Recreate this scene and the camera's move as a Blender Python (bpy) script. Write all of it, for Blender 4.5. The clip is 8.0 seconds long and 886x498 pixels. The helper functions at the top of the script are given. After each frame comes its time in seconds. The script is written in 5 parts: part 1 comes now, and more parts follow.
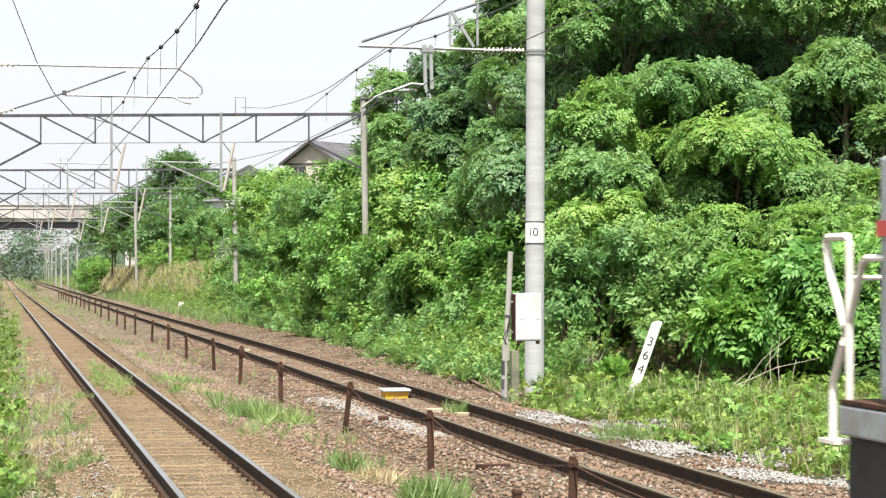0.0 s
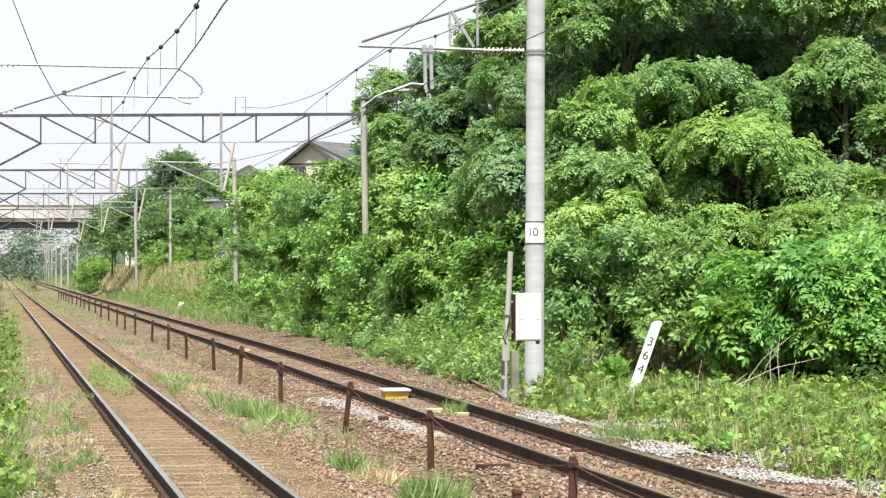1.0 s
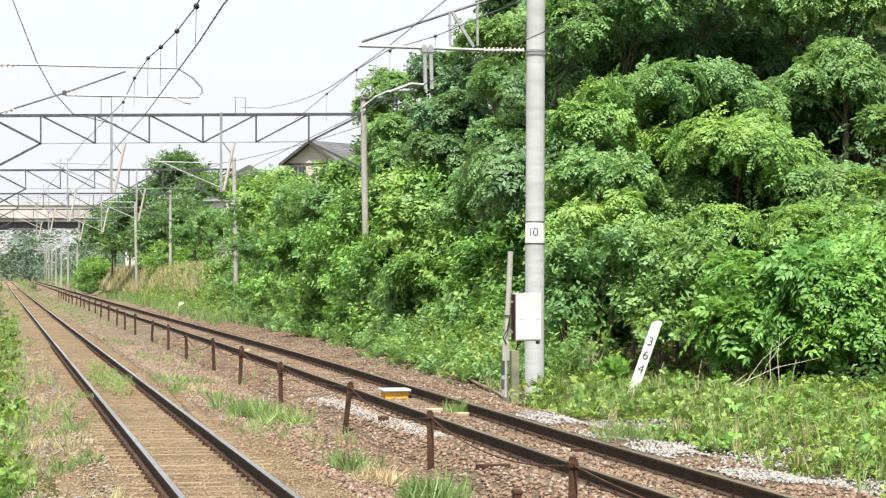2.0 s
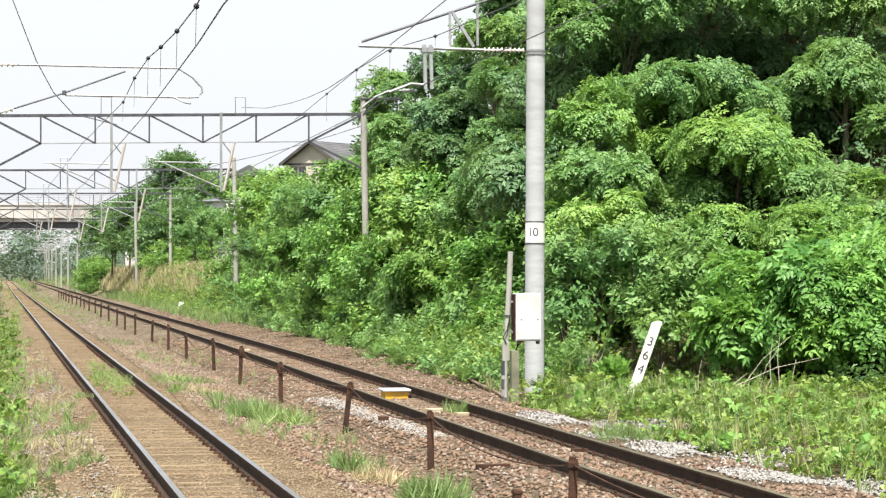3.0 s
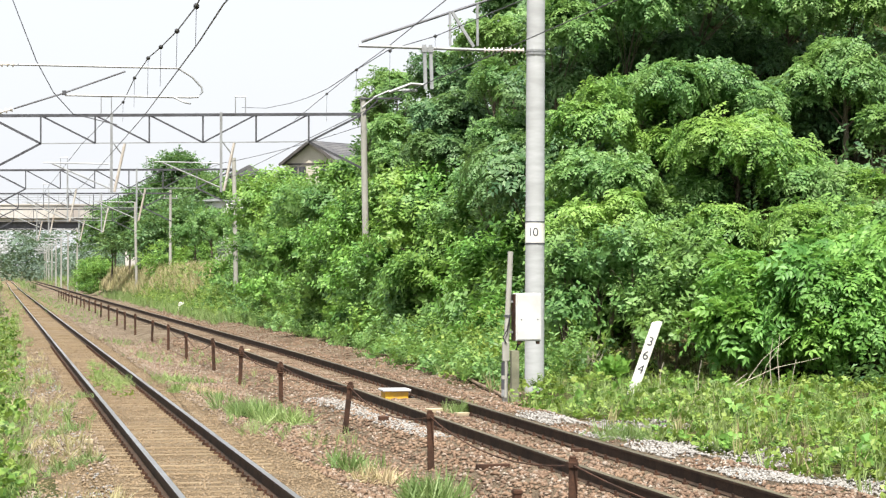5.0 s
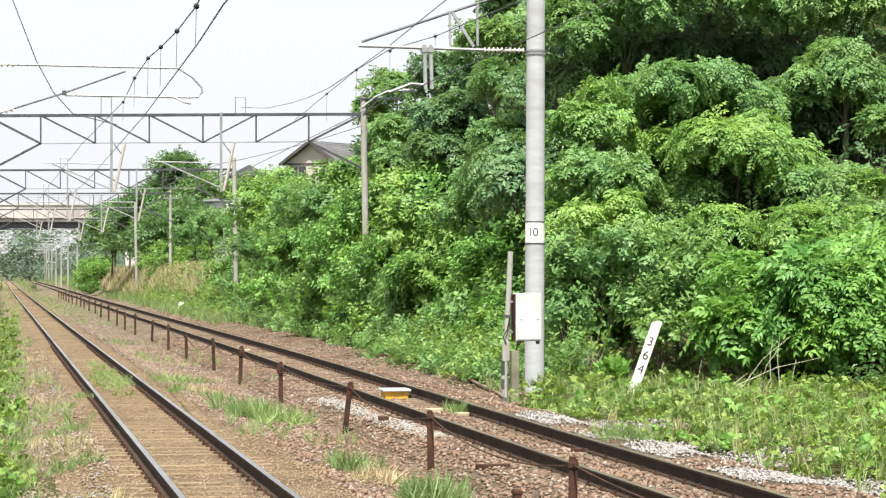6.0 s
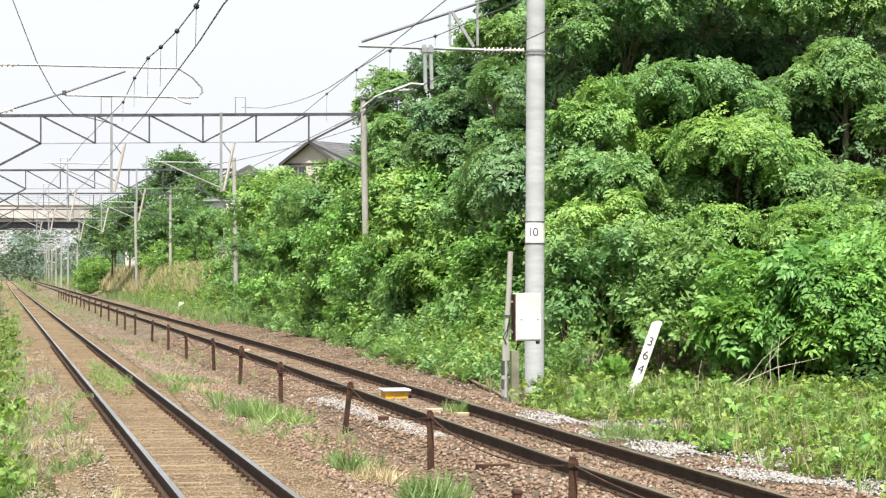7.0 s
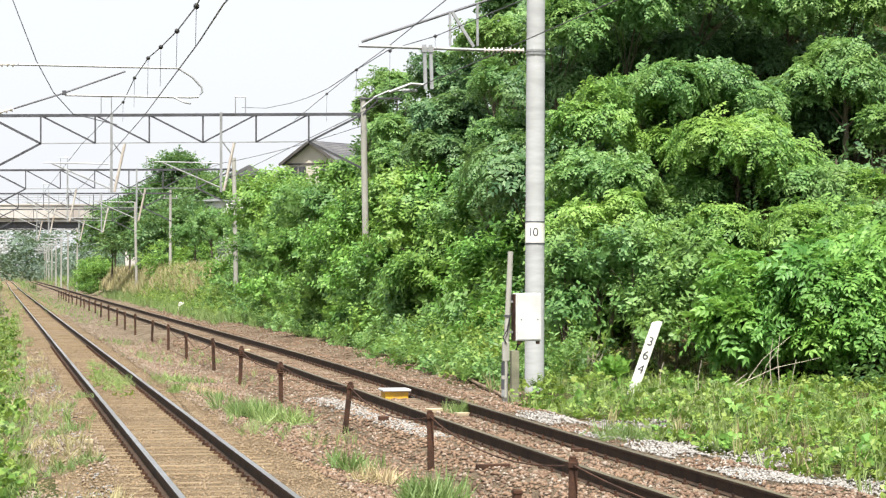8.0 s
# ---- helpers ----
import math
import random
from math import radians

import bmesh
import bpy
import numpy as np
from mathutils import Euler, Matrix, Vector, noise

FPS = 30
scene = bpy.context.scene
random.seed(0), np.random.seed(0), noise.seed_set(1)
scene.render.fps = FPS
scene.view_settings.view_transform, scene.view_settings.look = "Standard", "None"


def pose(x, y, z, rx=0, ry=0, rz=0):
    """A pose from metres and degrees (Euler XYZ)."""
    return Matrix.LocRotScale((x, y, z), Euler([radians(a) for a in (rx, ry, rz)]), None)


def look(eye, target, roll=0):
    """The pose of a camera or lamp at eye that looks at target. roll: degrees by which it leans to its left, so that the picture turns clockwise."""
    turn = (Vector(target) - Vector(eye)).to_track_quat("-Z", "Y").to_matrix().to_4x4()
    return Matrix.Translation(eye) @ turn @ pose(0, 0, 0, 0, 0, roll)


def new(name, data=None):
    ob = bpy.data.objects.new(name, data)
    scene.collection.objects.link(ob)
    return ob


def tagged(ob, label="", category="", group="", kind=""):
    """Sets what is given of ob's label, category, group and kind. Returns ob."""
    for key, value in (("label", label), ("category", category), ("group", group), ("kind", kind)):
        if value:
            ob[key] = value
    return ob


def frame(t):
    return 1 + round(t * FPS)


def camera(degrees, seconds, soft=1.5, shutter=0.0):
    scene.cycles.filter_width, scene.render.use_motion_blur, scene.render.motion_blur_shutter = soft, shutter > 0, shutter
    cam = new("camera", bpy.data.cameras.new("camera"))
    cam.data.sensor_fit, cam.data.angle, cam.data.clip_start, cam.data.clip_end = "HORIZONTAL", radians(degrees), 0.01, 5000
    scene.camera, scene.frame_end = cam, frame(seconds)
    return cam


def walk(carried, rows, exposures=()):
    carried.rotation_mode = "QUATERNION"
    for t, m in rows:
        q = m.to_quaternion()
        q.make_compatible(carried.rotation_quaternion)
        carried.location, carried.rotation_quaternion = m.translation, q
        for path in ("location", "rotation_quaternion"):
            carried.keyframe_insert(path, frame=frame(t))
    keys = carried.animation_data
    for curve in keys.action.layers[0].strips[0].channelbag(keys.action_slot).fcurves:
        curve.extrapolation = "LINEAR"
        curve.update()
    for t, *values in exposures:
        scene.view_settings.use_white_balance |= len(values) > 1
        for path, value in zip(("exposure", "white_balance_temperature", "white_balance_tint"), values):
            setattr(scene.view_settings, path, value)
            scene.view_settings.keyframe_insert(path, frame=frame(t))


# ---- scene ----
cam = camera(21.6, 8.0, soft=1.3, shutter=0.15)
EYE = (0.0, 0.0, 2.25)
VIEW = pose(*EYE, 90.544, 0, -10.907)
walk(cam, [(0.0, VIEW), (8.0, VIEW)], exposures=[(0.0, 0.84), (8.0, 0.84)])

# ---- daylight: high hazy summer sun from behind and a little to the left ----
SUN = Vector((-0.10, -0.42, 0.90)).normalized()
world = bpy.data.worlds.new("hazy_sky")
scene.world = world
world.use_nodes = True
wt = world.node_tree
wbg = wt.nodes["Background"]
sky = wt.nodes.new("ShaderNodeTexSky")
sky.sky_type = "NISHITA"
sky.sun_disc = False
sky.sun_elevation = math.asin(SUN.z)
sky.sun_rotation = math.atan2(SUN.x, SUN.y)
sky.air_density, sky.dust_density, sky.ozone_density = 1.0, 6.0, 1.0
haze = wt.nodes.new("ShaderNodeMix")
haze.data_type = "RGBA"
haze.inputs[0].default_value = 0.72
haze.inputs[7].default_value = (9.05, 9.3, 9.75, 1)
wt.links.new(sky.outputs[0], haze.inputs[6])
wt.links.new(haze.outputs[2], wbg.inputs[0])
wbg.inputs[1].default_value = 0.077
sun = new("sun", bpy.data.lights.new("sun", "SUN"))
sun.data.energy, sun.data.angle, sun.data.color = 5.5, radians(0.6), (1.0, 0.95, 0.86)
sun.matrix_world = look((0, 0, 60), Vector((0, 0, 60)) - SUN)

# ---- materials ----
def mix_node(nt, fac, a, b):
    m = nt.nodes.new("ShaderNodeMix")
    m.data_type = "RGBA"
    if isinstance(fac, float):
        m.inputs[0].default_value = fac
    else:
        nt.links.new(fac, m.inputs[0])
    for slot, v in ((6, a), (7, b)):
        if isinstance(v, tuple):
            m.inputs[slot].default_value = (*v[:3], 1)
        else:
            nt.links.new(v, m.inputs[slot])
    return m.outputs[2]


def noise_node(nt, vec, scale, detail=4.0, lo=0.35, hi=0.65, rough=0.6):
    n = nt.nodes.new("ShaderNodeTexNoise")
    n.inputs["Scale"].default_value, n.inputs["Detail"].default_value, n.inputs["Roughness"].default_value = scale, detail, rough
    nt.links.new(vec, n.inputs["Vector"])
    r = nt.nodes.new("ShaderNodeMapRange")
    r.inputs[1].default_value, r.inputs[2].default_value = lo, hi
    nt.links.new(n.outputs[0], r.inputs[0])
    return r.outputs[0]


def surface(name, base, second, third=None, fine=30.0, coarse=2.0, rough=0.8, metal=0.0, bump=0.4, depth=0.01, stretch=(1, 1, 1), per_piece=0.0, gloss=0.5):
    """Base colour broken by fine grain and by coarse stains, with relief."""
    m = bpy.data.materials.new(name)
    m.use_nodes = True
    nt = m.node_tree
    p = nt.nodes["Principled BSDF"]
    geo = nt.nodes.new("ShaderNodeNewGeometry")
    mp = nt.nodes.new("ShaderNodeMapping")
    mp.inputs["Scale"].default_value = stretch
    nt.links.new(geo.outputs["Position"], mp.inputs[0])
    vec = mp.outputs[0]
    f1 = noise_node(nt, vec, fine)
    col = mix_node(nt, f1, base, second)
    f2 = noise_node(nt, vec, coarse, 5.0, 0.42, 0.68)
    col = mix_node(nt, f2, col, third or tuple(0.6 * c for c in base))
    if per_piece:
        info = nt.nodes.new("ShaderNodeObjectInfo")
        hsv = nt.nodes.new("ShaderNodeHueSaturation")
        rg = nt.nodes.new("ShaderNodeMapRange")
        rg.inputs[3].default_value, rg.inputs[4].default_value = 1 - per_piece, 1 + per_piece
        nt.links.new(info.outputs["Random"], rg.inputs[0])
        nt.links.new(rg.outputs[0], hsv.inputs["Value"])
        nt.links.new(col, hsv.inputs["Color"])
        col = hsv.outputs[0]
    nt.links.new(col, p.inputs["Base Color"])
    p.inputs["Roughness"].default_value, p.inputs["Metallic"].default_value = rough, metal
    p.inputs["Specular IOR Level"].default_value = gloss
    if bump:
        b = nt.nodes.new("ShaderNodeBump")
        b.inputs["Strength"].default_value, b.inputs["Distance"].default_value = bump, depth
        nt.links.new(f1, b.inputs["Height"])
        nt.links.new(b.outputs[0], p.inputs["Normal"])
    return m


def leafy(name, dark, mid, light, rough=0.45, thin=0.3, patch=0.6, young=(0.16, 0.22, 0.03)):
    """Leaves: each leaf its own tone, patches of younger growth, light passing through the blade."""
    m = bpy.data.materials.new(name)
    m.use_nodes = True
    nt = m.node_tree
    p = nt.nodes["Principled BSDF"]
    geo = nt.nodes.new("ShaderNodeNewGeometry")
    ramp = nt.nodes.new("ShaderNodeValToRGB")
    e = ramp.color_ramp.elements
    e[0].position, e[0].color = 0.0, (*dark, 1)
    e[1].position, e[1].color = 1.0, (*light, 1)
    k = e.new(0.55)
    k.color = (*mid, 1)
    nt.links.new(geo.outputs["Random Per Island"], ramp.inputs[0])
    big = noise_node(nt, geo.outputs["Position"], patch, 3.0, 0.45, 0.75)
    col = mix_node(nt, big, ramp.outputs[0], young)
    info = nt.nodes.new("ShaderNodeObjectInfo")
    hsv = nt.nodes.new("ShaderNodeHueSaturation")
    for slot, lo, hi in (("Value", 0.85, 1.15), ("Hue", 0.507, 0.488)):
        rg = nt.nodes.new("ShaderNodeMapRange")
        rg.inputs[3].default_value, rg.inputs[4].default_value = lo, hi
        nt.links.new(info.outputs["Random"], rg.inputs[0])
        nt.links.new(rg.outputs[0], hsv.inputs[slot])
    nt.links.new(col, hsv.inputs["Color"])
    col = hsv.outputs[0]
    nt.links.new(col, p.inputs["Base Color"])
    p.inputs["Roughness"].default_value = rough
    p.inputs["Specular IOR Level"].default_value = 0.3
    tr = nt.nodes.new("ShaderNodeBsdfTranslucent")
    warm = mix_node(nt, 0.35, col, (0.20, 0.30, 0.03))
    nt.links.new(warm, tr.inputs[0])
    mx = nt.nodes.new("ShaderNodeMixShader")
    mx.inputs[0].default_value = thin
    nt.links.new(p.outputs[0], mx.inputs[1])
    nt.links.new(tr.outputs[0], mx.inputs[2])
    nt.links.new(mx.outputs[0], nt.nodes["Material Output"].inputs[0])
    return m


def stony(name, tones, fine=60.0, stain=None):
    """Loose stones: each stone takes one of several tones."""
    m = bpy.data.materials.new(name)
    m.use_nodes = True
    nt = m.node_tree
    p = nt.nodes["Principled BSDF"]
    geo = nt.nodes.new("ShaderNodeNewGeometry")
    ramp = nt.nodes.new("ShaderNodeValToRGB")
    e = ramp.color_ramp.elements
    e[0].position, e[0].color = 0.0, (*tones[0], 1)
    e[1].position, e[1].color = 1.0, (*tones[-1], 1)
    for i, c in enumerate(tones[1:-1]):
        k = e.new((i + 1) / (len(tones) - 1))
        k.color = (*c, 1)
    nt.links.new(geo.outputs["Random Per Island"], ramp.inputs[0])
    g = noise_node(nt, geo.outputs["Position"], fine)
    col = mix_node(nt, g, ramp.outputs[0], tuple(0.7 * c for c in tones[len(tones) // 2]))
    if stain:
        s = noise_node(nt, geo.outputs["Position"], 0.7, 4.0, 0.42, 0.7)
        col = mix_node(nt, s, col, stain)
    nt.links.new(col, p.inputs["Base Color"])
    p.inputs["Roughness"].default_value = 0.9
    p.inputs["Specular IOR Level"].default_value = 0.2
    return m


RAIL_SIDE = surface("rusty_rail", (0.042, 0.029, 0.021), (0.066, 0.042, 0.029), (0.028, 0.021, 0.016), 40, 3, 0.85, 0.0, 0.3, 0.003, gloss=0.12)
RAIL_HEAD = surface("polished_rail_head", (0.55, 0.55, 0.55), (0.42, 0.40, 0.38), (0.30, 0.26, 0.22), 20, 1.5, 0.28, 1.0, 0.05, 0.001, (1, 0.08, 1))
RAIL_DULL = surface("dull_rail_head", (0.10, 0.085, 0.05), (0.15, 0.13, 0.08), (0.06, 0.05, 0.03), 20, 1.5, 0.55, 0.3, 0.1, 0.001, (1, 0.08, 1))
SLEEPER = surface("dusty_sleeper", (0.206, 0.151, 0.091), (0.142, 0.104, 0.063), (0.245, 0.193, 0.124), 14, 2, 0.95, 0, 0.6, 0.015, per_piece=0.10, gloss=0.12)
SLEEPER_BROWN = surface("ballast_stained_sleeper", (0.178, 0.128, 0.089), (0.108, 0.080, 0.056), (0.237, 0.188, 0.139), 12, 2, 0.95, 0, 0.7, 0.015, per_piece=0.15, gloss=0.12)
RUST = surface("rusty_iron", (0.060, 0.034, 0.024), (0.10, 0.052, 0.034), (0.035, 0.023, 0.018), 35, 4, 0.85, 0.1, 0.4, 0.004, gloss=0.12)
BALLAST = surface("ballast_bed", (0.183, 0.138, 0.093), (0.089, 0.068, 0.049), (0.240, 0.199, 0.145), 26, 0.9, 1.0, 0, 1.0, 0.03, gloss=0.12)
TAN_BED = surface("dusty_tan_bed", (0.211, 0.153, 0.093), (0.127, 0.093, 0.057), (0.245, 0.193, 0.130), 24, 0.8, 1.0, 0, 1.0, 0.03, gloss=0.12)
STONES = stony("brown_ballast", [(0.080, 0.056, 0.043), (0.192, 0.127, 0.087), (0.293, 0.202, 0.144), (0.157, 0.102, 0.071), (0.281, 0.225, 0.176), (0.517, 0.472, 0.414)], stain=(0.224, 0.151, 0.101))
TAN_STONES = stony("dusty_tan_ballast", [(0.097, 0.071, 0.047), (0.199, 0.141, 0.087), (0.281, 0.210, 0.134), (0.168, 0.118, 0.073), (0.337, 0.280, 0.213)], stain=(0.240, 0.177, 0.110))
WHITE_STONES = stony("pale_gravel", [(0.18, 0.17, 0.158), (0.32, 0.308, 0.29), (0.47, 0.457, 0.435)])
GREY_STONES = stony("dusty_grey_ballast", [(0.16, 0.122, 0.092), (0.27, 0.215, 0.165), (0.21, 0.163, 0.122), (0.32, 0.265, 0.21), (0.37, 0.32, 0.265)], stain=(0.25, 0.198, 0.148))
SOIL = surface("earth_and_litter", (0.05, 0.055, 0.02), (0.09, 0.07, 0.035), (0.03, 0.045, 0.012), 9, 0.8, 1.0, 0, 0.8, 0.05, gloss=0.12)
CONCRETE = surface("weathered_concrete", (0.45, 0.465, 0.475), (0.40, 0.415, 0.425), (0.33, 0.34, 0.345), 6, 1.6, 0.85, 0, 0.12, 0.003, (0.5, 0.5, 2.2))
OLD_CONCRETE = surface("old_concrete", (0.40, 0.395, 0.365), (0.32, 0.315, 0.285), (0.25, 0.245, 0.215), 16, 1.2, 0.9, 0, 0.2, 0.004, (1, 1, 0.4))
BRIDGE_CONCRETE = surface("bridge_concrete", (0.55, 0.53, 0.50), (0.46, 0.44, 0.415), (0.34, 0.31, 0.285), 3, 0.35, 0.9, 0, 0.1, 0.01, (1, 1, 0.5))
STEEL_DARK = surface("dark_painted_steel", (0.075, 0.08, 0.095), (0.10, 0.10, 0.11), (0.05, 0.05, 0.055), 20, 2, 0.55, 0.3, 0.1, 0.002)
GALV = surface("galvanised_steel", (0.38, 0.395, 0.405), (0.31, 0.325, 0.335), (0.26, 0.265, 0.265), 18, 2, 0.55, 0.5, 0.08, 0.002)
BRONZE = surface("weathered_strut", (0.47, 0.45, 0.42), (0.54, 0.52, 0.49), (0.38, 0.31, 0.25), 20, 2, 0.7, 0.2, 0.1, 0.002)
WIRE = surface("weathered_copper_wire", (0.09, 0.095, 0.10), (0.12, 0.12, 0.13), None, 12, 1, 0.6, 0.5, 0)
PORCELAIN = surface("white_porcelain", (0.72, 0.70, 0.68), (0.60, 0.56, 0.52), (0.50, 0.44, 0.40), 10, 3, 0.25, 0, 0)
BLACK = surface("black_rubber", (0.018, 0.018, 0.02), (0.03, 0.03, 0.03), None, 20, 3, 0.7, 0, 0.1, 0.003)
WHITE = surface("white_enamel", (0.80, 0.80, 0.78), (0.74, 0.74, 0.72), (0.66, 0.64, 0.58), 8, 2.5, 0.5, 0, 0.04, 0.002)
BOX_GREY = surface("pale_grey_paint", (0.58, 0.585, 0.595), (0.55, 0.555, 0.565), (0.49, 0.49, 0.485), 7, 2.6, 0.6, 0, 0.05, 0.002)
YELLOW = surface("yellow_paint", (0.72, 0.43, 0.02), (0.62, 0.36, 0.03), (0.42, 0.25, 0.05), 14, 5, 0.6, 0, 0.1, 0.003)
PLASTER = surface("cream_plaster", (0.58, 0.545, 0.46), (0.53, 0.495, 0.42), (0.45, 0.42, 0.35), 6, 0.7, 0.9, 0, 0.1, 0.005)
ROOF = surface("dark_grey_roof_tile", (0.11, 0.11, 0.12), (0.08, 0.08, 0.09), (0.14, 0.14, 0.14), 8, 0.8, 0.6, 0, 0.3, 0.02)
TRIM = surface("dark_brown_grey_trim", (0.085, 0.078, 0.074), (0.11, 0.10, 0.095), None, 10, 1, 0.6, 0, 0.1, 0.003)
GLASS = surface("window_glass", (0.03, 0.035, 0.04), (0.05, 0.055, 0.06), None, 2, 0.5, 0.08, 0, 0)
BARK = surface("grey_brown_bark", (0.12, 0.09, 0.065), (0.07, 0.05, 0.038), (0.16, 0.14, 0.10), 14, 2, 0.95, 0, 0.8, 0.02, (1, 1, 0.3))
DEAD = surface("bleached_dead_stem", (0.50, 0.455, 0.36), (0.42, 0.375, 0.29), None, 20, 3, 0.9, 0, 0.1, 0.003)
WAGON_GREY = surface("blue_grey_wagon_paint", (0.36, 0.40, 0.43), (0.30, 0.33, 0.35), (0.22, 0.22, 0.21), 9, 1.5, 0.55, 0, 0.1, 0.003)
WAGON_WHITE = surface("off_white_handrail_paint", (0.82, 0.79, 0.73), (0.76, 0.72, 0.66), (0.66, 0.61, 0.53), 9, 2, 0.5, 0, 0.05, 0.002)
RED = surface("red_paint", (0.55, 0.05, 0.04), (0.45, 0.05, 0.04), None, 9, 2, 0.5, 0, 0)

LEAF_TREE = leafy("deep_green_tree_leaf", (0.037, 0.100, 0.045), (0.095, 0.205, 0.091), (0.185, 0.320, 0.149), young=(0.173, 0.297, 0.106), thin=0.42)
LEAF_PINNATE = leafy("bright_pinnate_leaf", (0.075, 0.200, 0.044), (0.145, 0.335, 0.069), (0.244, 0.471, 0.127), young=(0.218, 0.399, 0.079), thin=0.40)
LEAF_BUSH = leafy("mid_green_bush_leaf", (0.055, 0.145, 0.041), (0.150, 0.311, 0.073), (0.287, 0.497, 0.145), young=(0.287, 0.456, 0.100), thin=0.42)
LEAF_WEED = leafy("yellow_green_weed_leaf", (0.045, 0.116, 0.025), (0.150, 0.284, 0.049), (0.330, 0.452, 0.120), young=(0.330, 0.399, 0.085), patch=1.2, thin=0.38)
LEAF_LIGHT = leafy("light_green_tree_leaf", (0.066, 0.161, 0.055), (0.142, 0.298, 0.092), (0.260, 0.442, 0.170), young=(0.238, 0.382, 0.112), thin=0.44)
# far leaf tones lifted to stand in for haze
LEAF_FAR = leafy("haze_lightened_far_leaf", (0.055, 0.129, 0.055), (0.105, 0.218, 0.081), (0.182, 0.310, 0.124), young=(0.171, 0.287, 0.104), patch=0.15, thin=0.40)
# blue-grey leaf tones: distance haze painted into the base colour
LEAF_HAZE_TINTED = leafy("haze_tinted_distant_leaf", (0.07, 0.11, 0.085), (0.11, 0.165, 0.125), (0.16, 0.215, 0.165), young=(0.14, 0.20, 0.15), patch=0.1, thin=0.3)
GRASS = leafy("green_grass_blade", (0.100, 0.183, 0.052), (0.195, 0.305, 0.091), (0.330, 0.427, 0.182), young=(0.330, 0.403, 0.182), patch=1.2)
DRY_GRASS = leafy("dry_straw_grass", (0.30, 0.25, 0.13), (0.45, 0.38, 0.22), (0.58, 0.50, 0.32), young=(0.22, 0.26, 0.09), patch=0.3, thin=0.2)


# ---- mesh helpers ----
def part(name, bm, material, parent=None, label="", smooth=False):
    if smooth:
        bm.normal_update()
        bmesh.ops.split_edges(bm, edges=[e for e in bm.edges if any(len(f.verts) > 4 for f in e.link_faces)])
    me = bpy.data.meshes.new(name)
    bm.to_mesh(me)
    bm.free()
    me.materials.append(material)
    if smooth:
        for f in me.polygons:
            f.use_smooth = True
    ob = new(name, me)
    if parent is not None:
        ob.parent = parent
    if label:
        ob["label"] = label
    return ob


def thing(name, m, label, category, group="", kind=""):
    ob = new(name)
    ob.empty_display_size = 0.2
    ob.matrix_basis = m
    return tagged(ob, label, category, group, kind)


def box(bm, x0, x1, y0, y1, z0, z1, m=None, bev=0.0):
    t = bmesh.new()
    bmesh.ops.create_cube(t, size=1.0)
    bmesh.ops.scale(t, vec=(x1 - x0, y1 - y0, z1 - z0), verts=t.verts)
    bmesh.ops.translate(t, vec=((x0 + x1) / 2, (y0 + y1) / 2, (z0 + z1) / 2), verts=t.verts)
    if bev:
        bmesh.ops.bevel(t, geom=list(t.edges), offset=bev, segments=2, affect="EDGES", profile=0.6)
    if m is not None:
        bmesh.ops.transform(t, matrix=m, verts=t.verts)
    join(bm, t)
    return bm


def join(bm, t):
    vs = [bm.verts.new(v.co) for v in t.verts]
    t.verts.index_update()
    for f in t.faces:
        try:
            bm.faces.new([vs[v.index] for v in f.verts])
        except ValueError:
            pass
    t.free()


def tube(bm, pts, rad, sides=6):
    """A round bar along a line of points; rad is a number or one for each point."""
    pts = [Vector(p) for p in pts]
    rads = rad if isinstance(rad, (list, tuple)) else [rad] * len(pts)
    rings = []
    for i, p in enumerate(pts):
        d = (pts[min(i + 1, len(pts) - 1)] - pts[max(i - 1, 0)]).normalized()
        a = d.cross(Vector((0, 0, 1)) if abs(d.z) < 0.9 else Vector((1, 0, 0))).normalized()
        b = d.cross(a)
        rings.append([bm.verts.new(p + rads[i] * (math.cos(2 * math.pi * k / sides) * a + math.sin(2 * math.pi * k / sides) * b)) for k in range(sides)])
    for r0, r1 in zip(rings, rings[1:]):
        for k in range(sides):
            bm.faces.new((r0[k], r0[(k + 1) % sides], r1[(k + 1) % sides], r1[k]))
    bm.faces.new(rings[0][::-1])
    bm.faces.new(rings[-1])
    return bm


def beam(bm, a, b, w, h=None):
    """A square-edged bar from a to b, w wide and h high."""
    a, b = Vector(a), Vector(b)
    h = h or w
    d = b - a
    m = Matrix.Translation((a + b) / 2) @ d.to_track_quat("X", "Z").to_matrix().to_4x4()
    return box(bm, -d.length / 2, d.length / 2, -w / 2, w / 2, -h / 2, h / 2, m)


def mesh_from(name, verts, tris, material, parent=None, smooth=False):
    """A mesh object from arrays of points and triangles that were worked out above."""
    me = bpy.data.meshes.new(name)
    n, f = len(verts), len(tris)
    me.vertices.add(n)
    me.vertices.foreach_set("co", np.ascontiguousarray(verts, dtype=np.float32).ravel())
    me.loops.add(3 * f)
    me.loops.foreach_set("vertex_index", np.ascontiguousarray(tris, dtype=np.int32).ravel())
    me.polygons.add(f)
    me.polygons.foreach_set("loop_start", np.arange(0, 3 * f, 3, dtype=np.int32))
    if smooth:
        me.polygons.foreach_set("use_smooth", np.ones(f, dtype=bool))
    me.update(calc_edges=True)
    me.materials.append(material)
    ob = new(name, me)
    if parent is not None:
        ob.parent = parent
    return ob


rng = np.random.default_rng(11)


def unit(v):
    return v / np.maximum(np.linalg.norm(v, axis=-1, keepdims=True), 1e-6)


